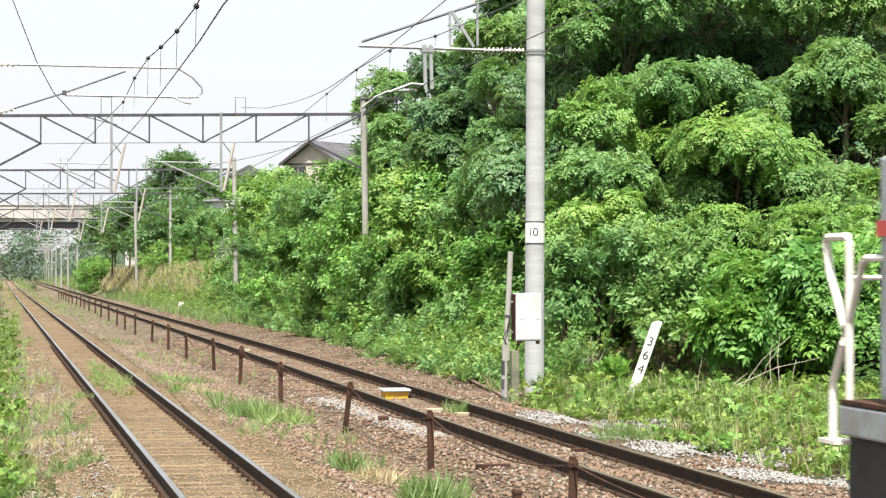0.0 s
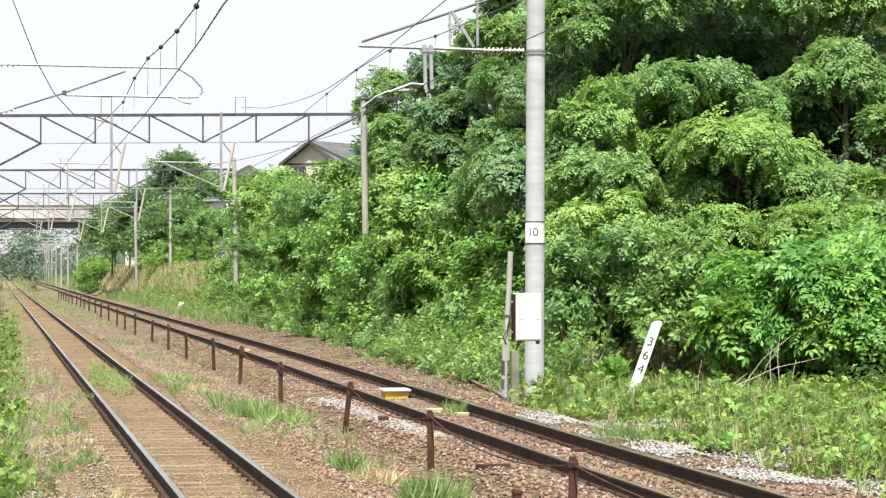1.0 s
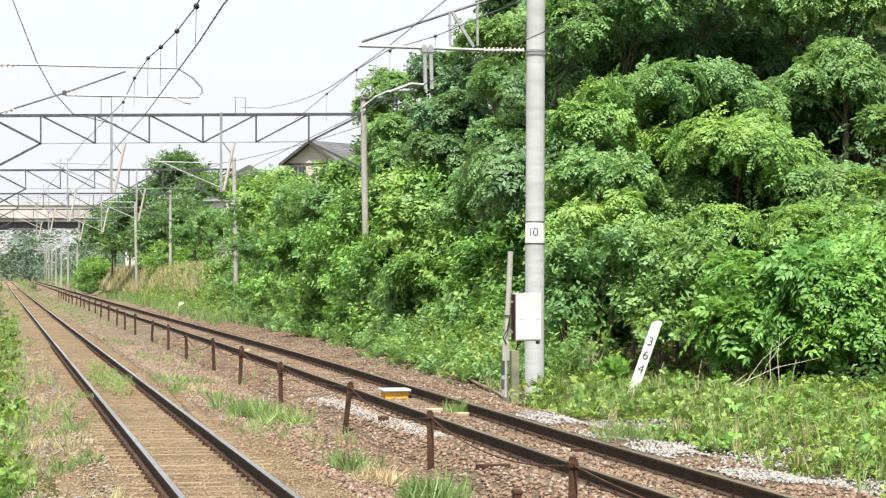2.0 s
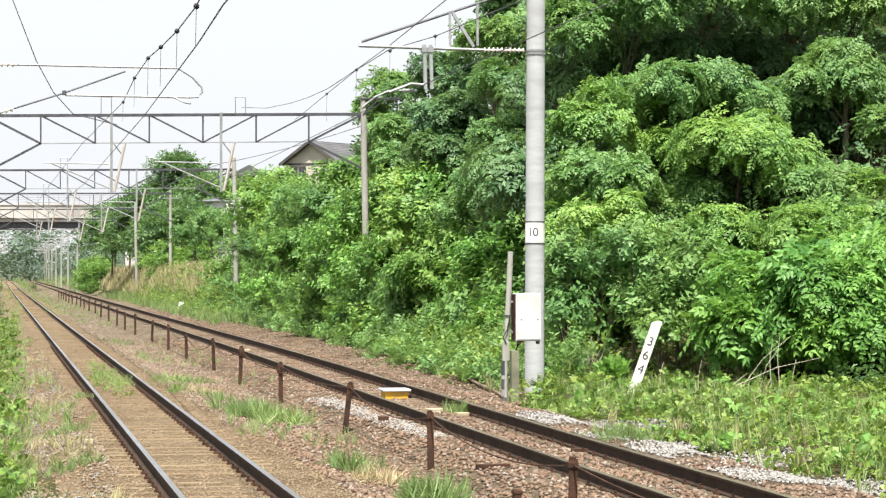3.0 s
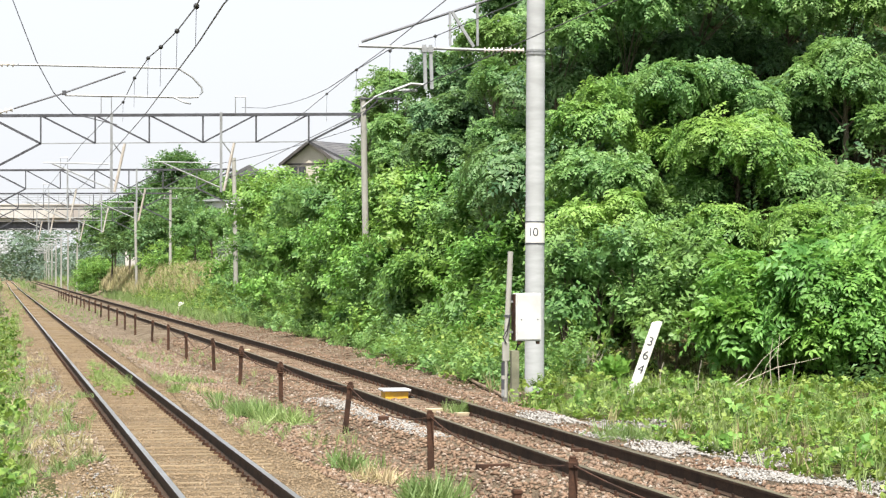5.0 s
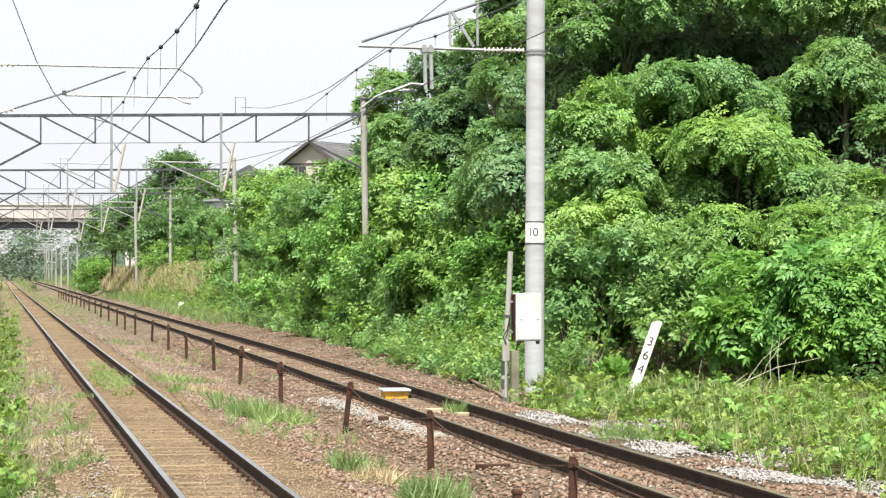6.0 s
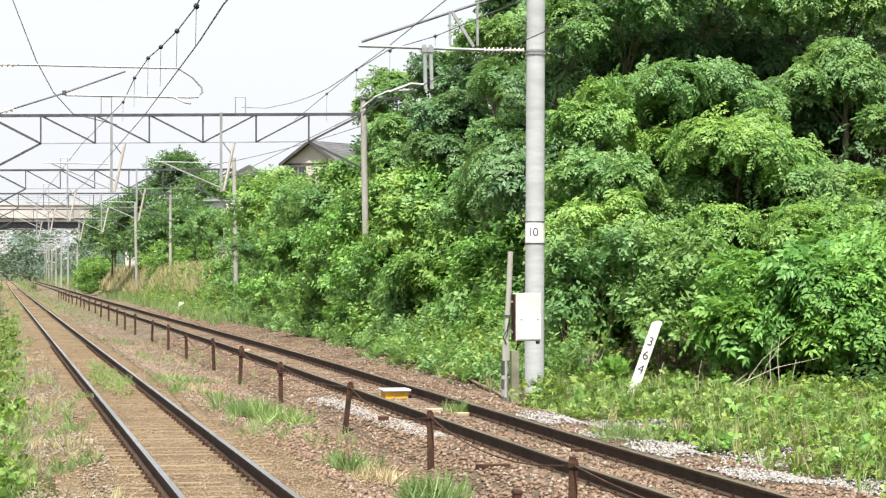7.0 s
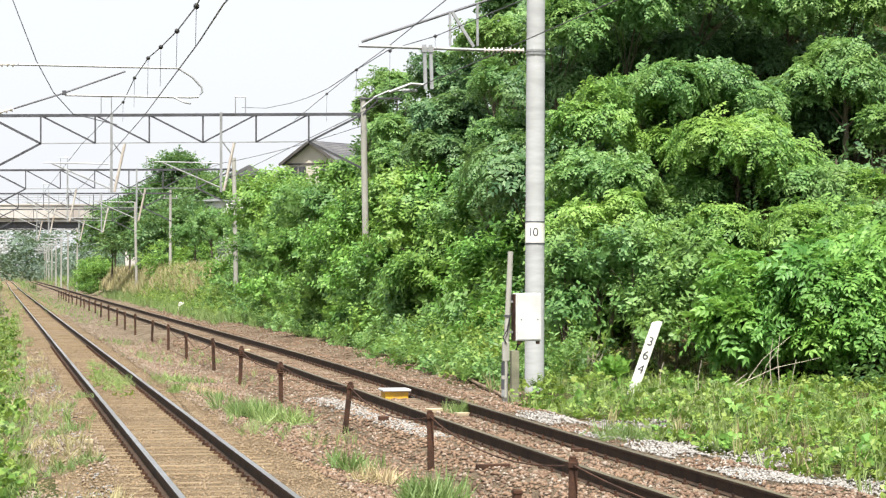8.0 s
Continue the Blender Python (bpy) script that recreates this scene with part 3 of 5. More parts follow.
def big_pole():
    P = thing("line_pole", pose(10.87, 46.5, -0.25, 0, 0.25, 0), "tall grey concrete line pole with white number band", "utility pole")
    part("shaft", round_shaft(9.6, 0.202, 0.185), CONCRETE, P, smooth=True)
    bm = bmesh.new()
    tube(bm, [(0, 0, 3.08), (0, 0, 3.50)], 0.2015, 28)
    part("number_band", bm, WHITE, P, "white painted number band", smooth=True)
    for z in (3.07, 3.51):
        bm = bmesh.new()
        tube(bm, [(0, 0, z - 0.012), (0, 0, z + 0.012)], 0.206, 28)
        part("strap", bm, STEEL_DARK, P)
    face = math.atan2(10.87, 46.5)
    for k, ch in ((-1, "1"), (1, "0")):
        q = face + 0.20 + k * -0.27
        n = Vector((-math.sin(q), -math.cos(q), 0))
        text_on(ch, 0.25, Matrix.Translation(n * 0.2035 + Vector((0, 0, 3.29))) @ pose(0, 0, 0, 90, 0, -math.degrees(q)), P, STEEL_DARK)
    # bracket arm over the far track
    arm = new("bracket_arm")
    arm.parent = P
    bm = bmesh.new()
    tube(bm, [(-3.68, 0, 7.05), (-1.1, 0, 7.02)], 0.033, 8)
    part("arm_tube", bm, GALV, arm)
    bm = bmesh.new()
    insulator(bm, (-1.12, 0, 7.02), (-0.22, 0, 7.03), 10, 0.06)
    part("insulator", bm, PORCELAIN, arm, "ribbed white porcelain insulator", smooth=True)
    bm = bmesh.new()
    tube(bm, [(-3.62, 0, 7.13), (-1.0, 0, 8.05), (0.0, 0, 8.40)], 0.026, 8)
    part("tie_rod", bm, STEEL_DARK, arm)
    for x, x2 in ((-1.80, -1.79), (-1.23, -1.22)):
        bm = bmesh.new()
        beam(bm, (x, 0, 7.80 if x < -1.5 else 8.0), (x2, 0, 7.10), 0.045)
        part("hanger", bm, GALV, arm)
    bm = bmesh.new()
    beam(bm, (-1.75, 0, 7.78), (-1.30, 0, 7.08), 0.06)
    part("brace", bm, GALV, arm)
    for x in (-2.33, -2.20):
        bm = bmesh.new()
        beam(bm, (x, 0, 7.10), (x + 0.03, 0, 6.20), 0.065)
        box(bm, x - 0.06, x + 0.06, -0.05, 0.05, 6.95, 7.06)
        part("drop_post", bm, GALV, arm)
    bm = bmesh.new()
    tube(bm, [(-2.28, 0, 6.28), (-2.6, 0, 6.30), (-3.05, 0, 6.12)], 0.03, 8)
    part("registration_arm", bm, GALV, arm)
    for z in (7.03, 6.96):
        bm = bmesh.new()
        tube(bm, [(0, 0, z - 0.02), (0, 0, z + 0.02)], 0.205, 28)
        part("clamp", bm, GALV, P)


big_pole()


def signal_box():
    P = thing("trackside_box", pose(9.97, 45.1, -0.26), "pale grey steel cabinet on a slim weathered post", "equipment box")
    bm = bmesh.new()
    tube(bm, [(-0.03, 0, -0.3), (0.0, 0, 1.0), (0.09, 0, 2.9)], 0.055, 10)
    part("post", bm, OLD_CONCRETE, P, smooth=True)
    bm = bmesh.new()
    box(bm, 0.16, 0.68, -0.16, 0.16, 1.12, 2.07, None, 0.02)
    b = part("cabinet", bm, BOX_GREY, P, "pale grey painted steel cabinet")
    # thin dark brown sheet along the cabinet's left side
    bm = bmesh.new()
    box(bm, 0.135, 0.158, -0.15, 0.15, 1.13, 2.05, None, 0.004)
    part("side_panel", bm, RUST, b, "thin dark brown panel on the cabinet's left side")
    bm = bmesh.new()
    box(bm, 0.19, 0.65, -0.178, -0.158, 1.15, 2.04, None, 0.006)
    part("door", bm, BOX_GREY, b)
    for x in (0.27, 0.6):
        bm = bmesh.new()
        tube(bm, [(x, -0.185, 1.55), (x, -0.175, 1.55)], 0.014, 8)
        part("lock", bm, STEEL_DARK, b)
    for z in (1.3, 1.9):
        bm = bmesh.new()
        beam(bm, (0.0, 0, z), (0.2, 0, z), 0.04)
        part("bracket", bm, GALV, P)
    bm = bmesh.new()
    box(bm, 0.09, 0.25, -0.08, 0.08, -0.2, 0.93, None, 0.008)
    part("cable_duct", bm, surface("green_grey_duct", (0.22, 0.22, 0.15), (0.18, 0.18, 0.12), None, 12, 2, 0.7), P, "olive grey cable duct")
    bm = bmesh.new()
    tube(bm, [(0.2, 0, 0.93), (0.24, 0, 1.05), (0.32, 0, 1.13)], 0.03, 8)
    part("conduit", bm, BLACK, P)
    bm = bmesh.new()
    box(bm, -0.09, 0.05, -0.08, 0.0, 0.72, 1.10, None, 0.01)
    tube(bm, [(-0.03, -0.07, 0.0), (-0.02, -0.07, 0.75)], 0.03, 8)
    part("junction_box", bm, OLD_CONCRETE, P)
    for z0, z1, mat in ((0.02, 0.16, GALV), (0.16, 0.36, STEEL_DARK), (0.36, 0.44, OLD_CONCRETE), (0.44, 0.70, STEEL_DARK)):
        bm = bmesh.new()
        tube(bm, [(-0.045, -0.02, z0), (-0.04, -0.02, z1)], 0.062, 12)
        part("sleeve", bm, mat, P, "dark and pale grey sleeve round the post's foot")
    bm = bmesh.new()
    tube(bm, [(-0.02, -0.09, 1.08), (-0.09, -0.1, 1.2), (0.0, -0.09, 1.34), (0.06, -0.06, 1.6), (0.12, -0.05, 1.7)], 0.014, 6)
    part("cable", bm, BLACK, P)
    for x in (0.24, 0.62):
        bm = bmesh.new()
        box(bm, x - 0.03, x + 0.03, -0.15, -0.05, 1.06, 1.125, None, 0.008)
        part("bottom_bracket", bm, RUST, b)
    for z in (0.45, 1.62):
        bm = bmesh.new()
        tube(bm, [(-0.02 + 0.03 * z, 0, z - 0.02), (-0.02 + 0.03 * z, 0, z + 0.02)], 0.068, 12)
        part("band_clamp", bm, STEEL_DARK, P)


signal_box()


def milepost():
    P = thing("distance_post", pose(12.65, 45.5, ground_z(12.7, 45.5) - 0.05, 0, 19.5, -12), "leaning white distance post with black figures, overgrown foot", "distance post")
    bm = bmesh.new()
    t = bmesh.new()
    vs = [t.verts.new(p) for p in ((-0.10, -0.03, -0.3), (0.10, -0.03, -0.3), (0.10, -0.03, 1.62), (0.02, -0.03, 1.62), (-0.10, -0.03, 1.54))]
    f = t.faces.new(vs)
    r = bmesh.ops.extrude_face_region(t, geom=[f])
    bmesh.ops.translate(t, vec=(0, 0.06, 0), verts=[v for v in r["geom"] if isinstance(v, bmesh.types.BMVert)])
    bmesh.ops.recalc_face_normals(t, faces=t.faces)
    bmesh.ops.bevel(t, geom=list(t.edges), offset=0.006, segments=1, affect="EDGES")
    join(bm, t)
    part("board", bm, WHITE, P)
    for i, ch in enumerate("364"):
        text_on(ch, 0.265, Matrix.Translation((0.0, -0.034, 1.165 - 0.297 * i)) @ pose(0, 0, 0, 90, 0, 0), P, STEEL_DARK)


milepost()


# ---- portal frames over the tracks ----
def portal(y, x0, x1, z, rise, posts, label, both=True):
    P = thing("overhead_line_portal", Matrix(), label, "line portal", "portals over the tracks")
    tilt = lambda x: z + rise * (x - x0) / (x1 - x0)
    L = 0.95
    bm = bmesh.new()
    beam(bm, (x0, y, tilt(x0)), (x1, y, tilt(x1)), 0.10, 0.10)
    part("top_chord", bm, STEEL_DARK, P)
    bm = bmesh.new()
    a, b = x0 + 1.80, x1 - 1.91
    beam(bm, (a, y, tilt(a) - L), (b, y, tilt(b) - L), 0.035, 0.035)
    part("bottom_chord", bm, GALV, P)
    n = 5
    for i in range(n + 1):
        x = a + (b - a) * i / n
        bm = bmesh.new()
        beam(bm, (x, y, tilt(x)), (x, y, tilt(x) - L), 0.055)
        part("vertical", bm, STEEL_DARK, P)
        if i < n:
            x2 = a + (b - a) * (i + 1) / n
            bm = bmesh.new()
            if i < 3:
                beam(bm, (x, y, tilt(x)), (x2, y, tilt(x2) - L), 0.055)
            else:
                beam(bm, (x, y, tilt(x) - L), (x2, y, tilt(x2)), 0.055)
            part("diagonal", bm, STEEL_DARK, P)
    for p, q in (((x0, tilt(x0)), (a, tilt(a) - L)), ((a, tilt(a) - L), (x0, tilt(x0) - 1.9)), ((x1, tilt(x1)), (b, tilt(b) - L)), ((b, tilt(b) - L), (x1, tilt(x1) - 1.9))):
        bm = bmesh.new()
        beam(bm, (p[0], y, p[1]), (q[0], y, q[1]), 0.075)
        part("knee_brace", bm, STEEL_DARK, P)
    for x, lean in ((x0, 0.0), (x1, -0.018))[:2 if both else 1]:
        base = ground_z(x, y) - 0.5
        bm = bmesh.new()
        top = tilt(x) + 0.6
        tube(bm, [(x - lean * (top - base), y, base), (x, y, top)], [0.125, 0.105], 16)
        part("pole", bm, OLD_CONCRETE, P, smooth=True)
    for x in posts:
        bm = bmesh.new()
        zt = tilt(x) + 0.08
        beam(bm, (x, y - 0.08, zt), (x, y - 0.08, zt - 2.75), 0.085)
        part("drop_post", bm, GALV, P)
        bm = bmesh.new()
        tube(bm, [(x + 0.45, y - 0.08, zt - 1.05), (x + 0.10, y - 0.08, zt - 2.7)], 0.05, 8)
        part("strut", bm, BRONZE, P, "rust-stained strut insulator")
        bm = bmesh.new()
        tube(bm, [(x, y - 0.08, zt - 0.95), (x + 0.38, y - 0.08, zt - 1.45)], 0.028, 6)
        part("stay", bm, GALV, P)
        bm = bmesh.new()
        tube(bm, [(x - 0.02, y - 0.08, zt - 2.6), (x - 2.0, y - 0.08, zt - 1.75)], 0.025, 8)
        part("cantilever_tube", bm, GALV, P)
        bm = bmesh.new()
        tube(bm, [(x - 0.1, y - 0.08, zt - 1.75), (x - 2.3, y - 0.08, zt - 1.72)], 0.021, 8)
        part("steady_arm", bm, GALV, P)
        bm = bmesh.new()
        bx = x + (0.0 if x < 5 else 0.85)
        for dx in (-0.35, 0.0):
            tube(bm, [(bx + dx, y, zt - 0.08), (bx + dx, y, zt + 0.55)], 0.018, 6)
        tube(bm, [(bx - 0.37, y, zt + 0.55), (bx + 0.02, y, zt + 0.55)], 0.022, 6)
        part("wire_bracket", bm, GALV, P)
    return P


portal(80.0, -0.3, 12.58, 7.50, 0.22, (3.88, 7.62), "dark steel lattice portal carrying overhead wires across both tracks")
portal(120.0, -0.3, 12.1, 7.36, 0.15, (3.6, 7.1), "dark steel lattice portal carrying overhead wires across both tracks")
portal(158.0, -0.3, 11.7, 7.42, 0.1, (3.5, 7.0), "dark steel lattice portal carrying overhead wires across both tracks", False)
portal(198.0, -0.3, 11.6, 7.4, 0.1, (3.4, 6.9), "dark steel lattice portal carrying overhead wires across both tracks")


def top_bracket():
    """Street lamp and cross bar at the head of the first portal's pole."""
    P = thing("pole_lamp", pose(12.53, 79.9, 8.2), "curved grey lamp arm on the head of a portal pole", "lamp")
    bm = bmesh.new()
    tube(bm, [(0.0, 0, -0.25), (0.45, 0, 0.12), (0.95, 0, 0.34), (1.45, 0, 0.36)], 0.035, 8)
    part("arm", bm, GALV, P)
    bm = bmesh.new()
    box(bm, 1.40, 1.95, -0.09, 0.09, 0.30, 0.42, None, 0.04)
    part("lamp_head", bm, GALV, P)
    bm = bmesh.new()
    beam(bm, (-0.15, 0, 0.06), (1.35, 0, 0.08), 0.06)
    beam(bm, (0.02, 0, -0.5), (0.6, 0, 0.06), 0.045)
    part("crossarm", bm, STEEL_DARK, P)


top_bracket()


def far_mast(x, y, top, base, arm, label):
    P = thing("line_mast", pose(x, y, 0), label, "utility pole", "line masts along the tracks")
    bm = bmesh.new()
    tube(bm, [(0, 0, base), (0, 0, top)], [0.125, 0.105], 14)
    part("shaft", bm, OLD_CONCRETE, P, smooth=True)
    if arm > 0:
        bm = bmesh.new()
        beam(bm, (-0.55, 0, top - 0.65), (0.55, 0, top - 0.65), 0.07)
        part("crossarm", bm, GALV, P)
        for dx in (-0.48, 0.0, 0.48):
            bm = bmesh.new()
            insulator(bm, (dx, 0, top - 0.62), (dx, 0, top - 0.40), 2, 0.05)
            part("insulator", bm, PORCELAIN, P)
    else:
        bm = bmesh.new()
        tube(bm, [(0, 0, top - 0.3), (-2.6, 0, top - 0.25)], 0.05, 8)
        part("steady_arm", bm, GALV, P)
        bm = bmesh.new()
        tube(bm, [(0, 0, top - 1.5), (-2.2, 0, top - 0.3)], 0.05, 8)
        part("cantilever_tube", bm, GALV, P)
        bm = bmesh.new()
        tube(bm, [(0, 0, top - 1.3), (-2.4, 0, top - 1.2)], 0.045, 8)
        part("lower_arm", bm, GALV, P)
    return P


far_mast(13.55, 184, 8.65, 1.2, 1, "slim concrete pole with a crossarm and white insulators")
for i in range(10):
    yy = 290 + 38 * i
    bend = 0.000022 * max(0, yy - 290) ** 2
    far_mast(9.9 + bend, yy, 7.6, -0.4, -1, "far grey overhead-line mast with a bracket arm")
    m = far_mast(-0.6 + bend, yy + 6, 7.6, -0.4, -1, "far grey overhead-line mast with a bracket arm")
    m.matrix_basis = pose(-0.6 + bend, yy + 6, 0, 0, 0, 180)


# ---- overhead wires ----
def wire(pts, label, r=0.012, sag=0.0, balls=(), group="overhead wires"):
    P = thing("overhead_wire", Matrix(), label, "overhead wire", group)
    bm = bmesh.new()
    path = []
    pts = [Vector(p) for p in pts]
    for a, b in zip(pts, pts[1:]):
        for k in range(10):
            f = k / 10
            path.append(a.lerp(b, f) - Vector((0, 0, 4 * sag * f * (1 - f))))
    path.append(pts[-1])
    tube(bm, path, r, 5)
    part("cable", bm, WIRE, P)
    for c in balls:
        bm = bmesh.new()
        bmesh.ops.create_icosphere(bm, subdivisions=2, radius=0.038)
        s = part("clamp", bm, BLACK, P, "dark round wire clamp", smooth=True)
        s.matrix_basis = Matrix.Translation(c)
        bm = bmesh.new()
        tube(bm, [c, (c[0] - 0.01, c[1], 4.78 + 0.03 * (c[1] - 22) if c[0] < 5 else c[2] - 0.75)], 0.004, 4)
        part("dropper", bm, WIRE, P)
    return P


NB = [(2.37, 28, 5.44), (2.52, 33, 5.65), (2.64, 38, 5.90), (2.69, 42, 6.08), (2.71, 46.5, 6.09), (2.94, 55, 6.22)]
wire([(2.0, 18, 5.35)] + NB + [(2.9, 80, 6.6), (2.6, 120, 6.5), (2.5, 158, 6.5), (2.6, 200, 6.5), (3.2, 330, 6.5)], "messenger wire of the near track with round dark clamps", 0.010, 0.0, NB)
wire([(2.3, -60, 4.8), (2.12, 22, 4.78), (2.39, 28, 4.99), (2.90, 46.5, 5.34), (3.0, 80, 5.25), (2.4, 120, 5.0), (2.5, 158, 5.0), (2.5, 200, 5.0), (3.2, 330, 5.0)], "contact wire over the near track", 0.009)
RB = [(8.80, 46.5, 7.04), (8.0, 47.3, 6.80), (8.1, 52.5, 6.85), (8.9, 63, 7.1)]
wire([(8.9, 24, 6.3), (8.92, 36, 6.31 + 0.55), RB[0], (7.9, 46.9, 6.78), RB[2], RB[3], (10.2, 80, 7.5)], "messenger wire of the far track with round dark clamps", 0.010, 0.0, RB)
wire([(6.4, 14, 6.3), (6.99, 36, 6.54), (7.9, 46.8, 6.86), (8.17, 53, 6.90), (8.22, 58, 6.85), (8.25, 62, 6.92), (8.25, 66, 7.04), (8.25, 72, 7.32), (8.35, 80, 7.9)], "tension wire over the far track", 0.009)
wire([(12.5, 79.8, 7.3), (9.6, 100, 6.9), (7.4, 120, 6.7), (7.3, 158, 6.5), (7.6, 200, 6.5), (8.6, 330, 6.4)], "messenger wire of the far track beyond the portal", 0.012, 0.1)
wire([(7.3, -60, 5.5), (7.3, 20, 5.5), (7.45, 46.5, 5.55), (7.6, 80, 5.3), (7.1, 120, 5.0), (7.2, 158, 5.0), (7.5, 200, 5.0), (8.6, 330, 5.0)], "contact wire over the far track", 0.008)
wire([(0.0, 40, 8.2), (0.32, 46.5, 7.6), (0.79, 46.6, 6.4), (1.12, 46.7, 5.8), (1.51, 46.8, 5.38), (2.4, 47.2, 5.2)], "slack feeder wire hanging beside the near track", 0.010)


def near_bracket():
    """Bracket over the near track, carried by a pole beside it."""
    P = thing("line_pole", pose(-1.1, 46.5, -0.25), "grey concrete line pole with a looped bracket over the near track", "utility pole")
    part("shaft", round_shaft(9.4, 0.20, 0.18), CONCRETE, P, smooth=True)
    arm = new("bracket_arm")
    arm.parent = P
    for a, b in (((0.2, 0, 6.57), (1.48, 0, 6.57)), ((0.2, 0, 5.35), (1.45, 0, 5.70))):
        bm = bmesh.new()
        insulator(bm, a, b, 12, 0.055)
        part("insulator", bm, PORCELAIN, arm, "ribbed white porcelain insulator", smooth=True)
    bm = bmesh.new()
    tube(bm, [(1.45, 0, 6.57), (4.67, 0, 6.55), (4.95, 0, 6.38), (5.14, 0, 6.18), (5.16, 0, 6.08), (5.07, 0, 5.98), (4.9, 0, 5.97), (2.45, 0, 5.98)], 0.022, 8)
    part("loop_tube", bm, GALV, arm)
    bm = bmesh.new()
    tube(bm, [(1.45, 0, 5.70), (2.42, 0, 6.02), (3.63, 0, 6.47)], 0.017, 8)
    part("diagonal_tube", bm, STEEL_DARK, arm)
    bm = bmesh.new()
    box(bm, 2.39, 2.47, -0.04, 0.04, 5.98, 6.07)
    part("coupling", bm, STEEL_DARK, arm)
    bm = bmesh.new()
    tube(bm, [(4.6, 0, 5.96), (4.8, -0.1, 5.86), (4.9, -0.2, 5.83)], 0.02, 6)
    part("hook", bm, GALV, arm)


near_bracket()


# ---- overbridge ----
def overbridge():
    P = thing("road_overbridge", pose(0, 300, 0, 0, 0, -3), "pale stained concrete road bridge crossing over the tracks", "bridge")
    bm = bmesh.new()
    box(bm, -40, 24, -0.2, 0.2, 9.0, 10.75, None, 0.03)
    box(bm, -40, 24, -0.32, 0.25, 10.6, 10.8, None, 0.02)
    part("parapet", bm, BRIDGE_CONCRETE, P)
    bm = bmesh.new()
    box(bm, -40, 24, 0.3, 8.0, 8.5, 9.2)
    part("deck", bm, BRIDGE_CONCRETE, P)
    for y in (0.8, 2.9, 5.0, 7.1):
        bm = bmesh.new()
        box(bm, -40, 24, y - 0.06, y + 0.06, 7.7, 8.52)
        box(bm, -40, 24, y - 0.22, y + 0.22, 7.6, 7.7)
        part("girder", bm, STEEL_DARK, P)
    for i in range(34):
        bm = bmesh.new()
        x = -22 + 1.3 * i
        box(bm, x - 0.03, x + 0.03, -0.03, 0.03, 10.75, 11.9)
        part("rail_post", bm, GALV, P)
    for z in (11.3, 11.6, 11.9):
        bm = bmesh.new()
        box(bm, -40, 24, -0.025, 0.025, z - 0.025, z + 0.025)
        part("guard_rail", bm, GALV, P)
    for x in (-9, 17):
        bm = bmesh.new()
        box(bm, x - 0.7, x + 0.7, 0.4, 7.8, -1, 7.65, None, 0.05)
        part("pier", bm, BRIDGE_CONCRETE, P)


overbridge()


# ---- house on the bank ----
def house():
    P = thing("house", pose(25.35, 188, 0, 0, 0, -42), "cream two-storey house with dark grey gabled roof", "house")
    bm = bmesh.new()
    w, d, z0, ze, zr = 2.6, 7.5, 0.0, 11.1, 12.75
    vs = []
    for y in (0, d):
        vs.append([bm.verts.new(p) for p in ((-w, y, z0), (w, y, z0), (w, y, ze), (0, y, zr), (-w, y, ze))])
    bm.faces.new(vs[0])
    bm.faces.new(vs[1][::-1])
    for k in range(5):
        bm.faces.new((vs[0][k], vs[1][k], vs[1][(k + 1) % 5], vs[0][(k + 1) % 5]))
    bmesh.ops.recalc_face_normals(bm, faces=bm.faces)
    part("wall", bm, PLASTER, P, "cream plaster wall")
    for s in (-1, 1):
        bm = bmesh.new()
        beam_len = math.hypot(w + 0.35, (zr - ze) * (w + 0.35) / w)
        a = math.atan2(zr - ze, w)
        m = Matrix.Translation((0, d / 2, zr + 0.1)) @ pose(0, 0, 0, 0, s * math.degrees(a), 0)
        box(bm, 0 if s > 0 else -beam_len, beam_len if s > 0 else 0, -d / 2 - 0.5, d / 2 + 0.5, -0.06, 0.06, m)
        r = part("roof", bm, ROOF, P, "dark grey tiled roof slope")
        bm = bmesh.new()
        for k in range(12):
            x = s * beam_len * (k + 0.5) / 12
            box(bm, x - 0.02, x + 0.02, -d / 2 - 0.5, d / 2 + 0.5, 0.05, 0.085, m)
        part("tile_course", bm, ROOF, r)
        bm = bmesh.new()
        box(bm, min(0, s * beam_len), max(0, s * beam_len), -d / 2 - 0.56, -d / 2 - 0.50, -0.16, 0.07, m)
        part("barge_board", bm, TRIM, P, "dark brown barge board")
    bm = bmesh.new()
    box(bm, -w, w, -0.05, 0.0, 10.93, 11.08)
    part("trim_band", bm, TRIM, P)
    for x in (-1.75, -0.95, 1.2):
        bm = bmesh.new()
        box(bm, x - 0.36, x + 0.36, -0.06, 0.02, 9.85, 10.82)
        win = part("window", bm, TRIM, P)
        for dx in (-0.17, 0.17):
            bm = bmesh.new()
            box(bm, x + dx - 0.14, x + dx + 0.14, -0.075, -0.058, 9.92, 10.76)
            part("pane", bm, GLASS, win)


house()


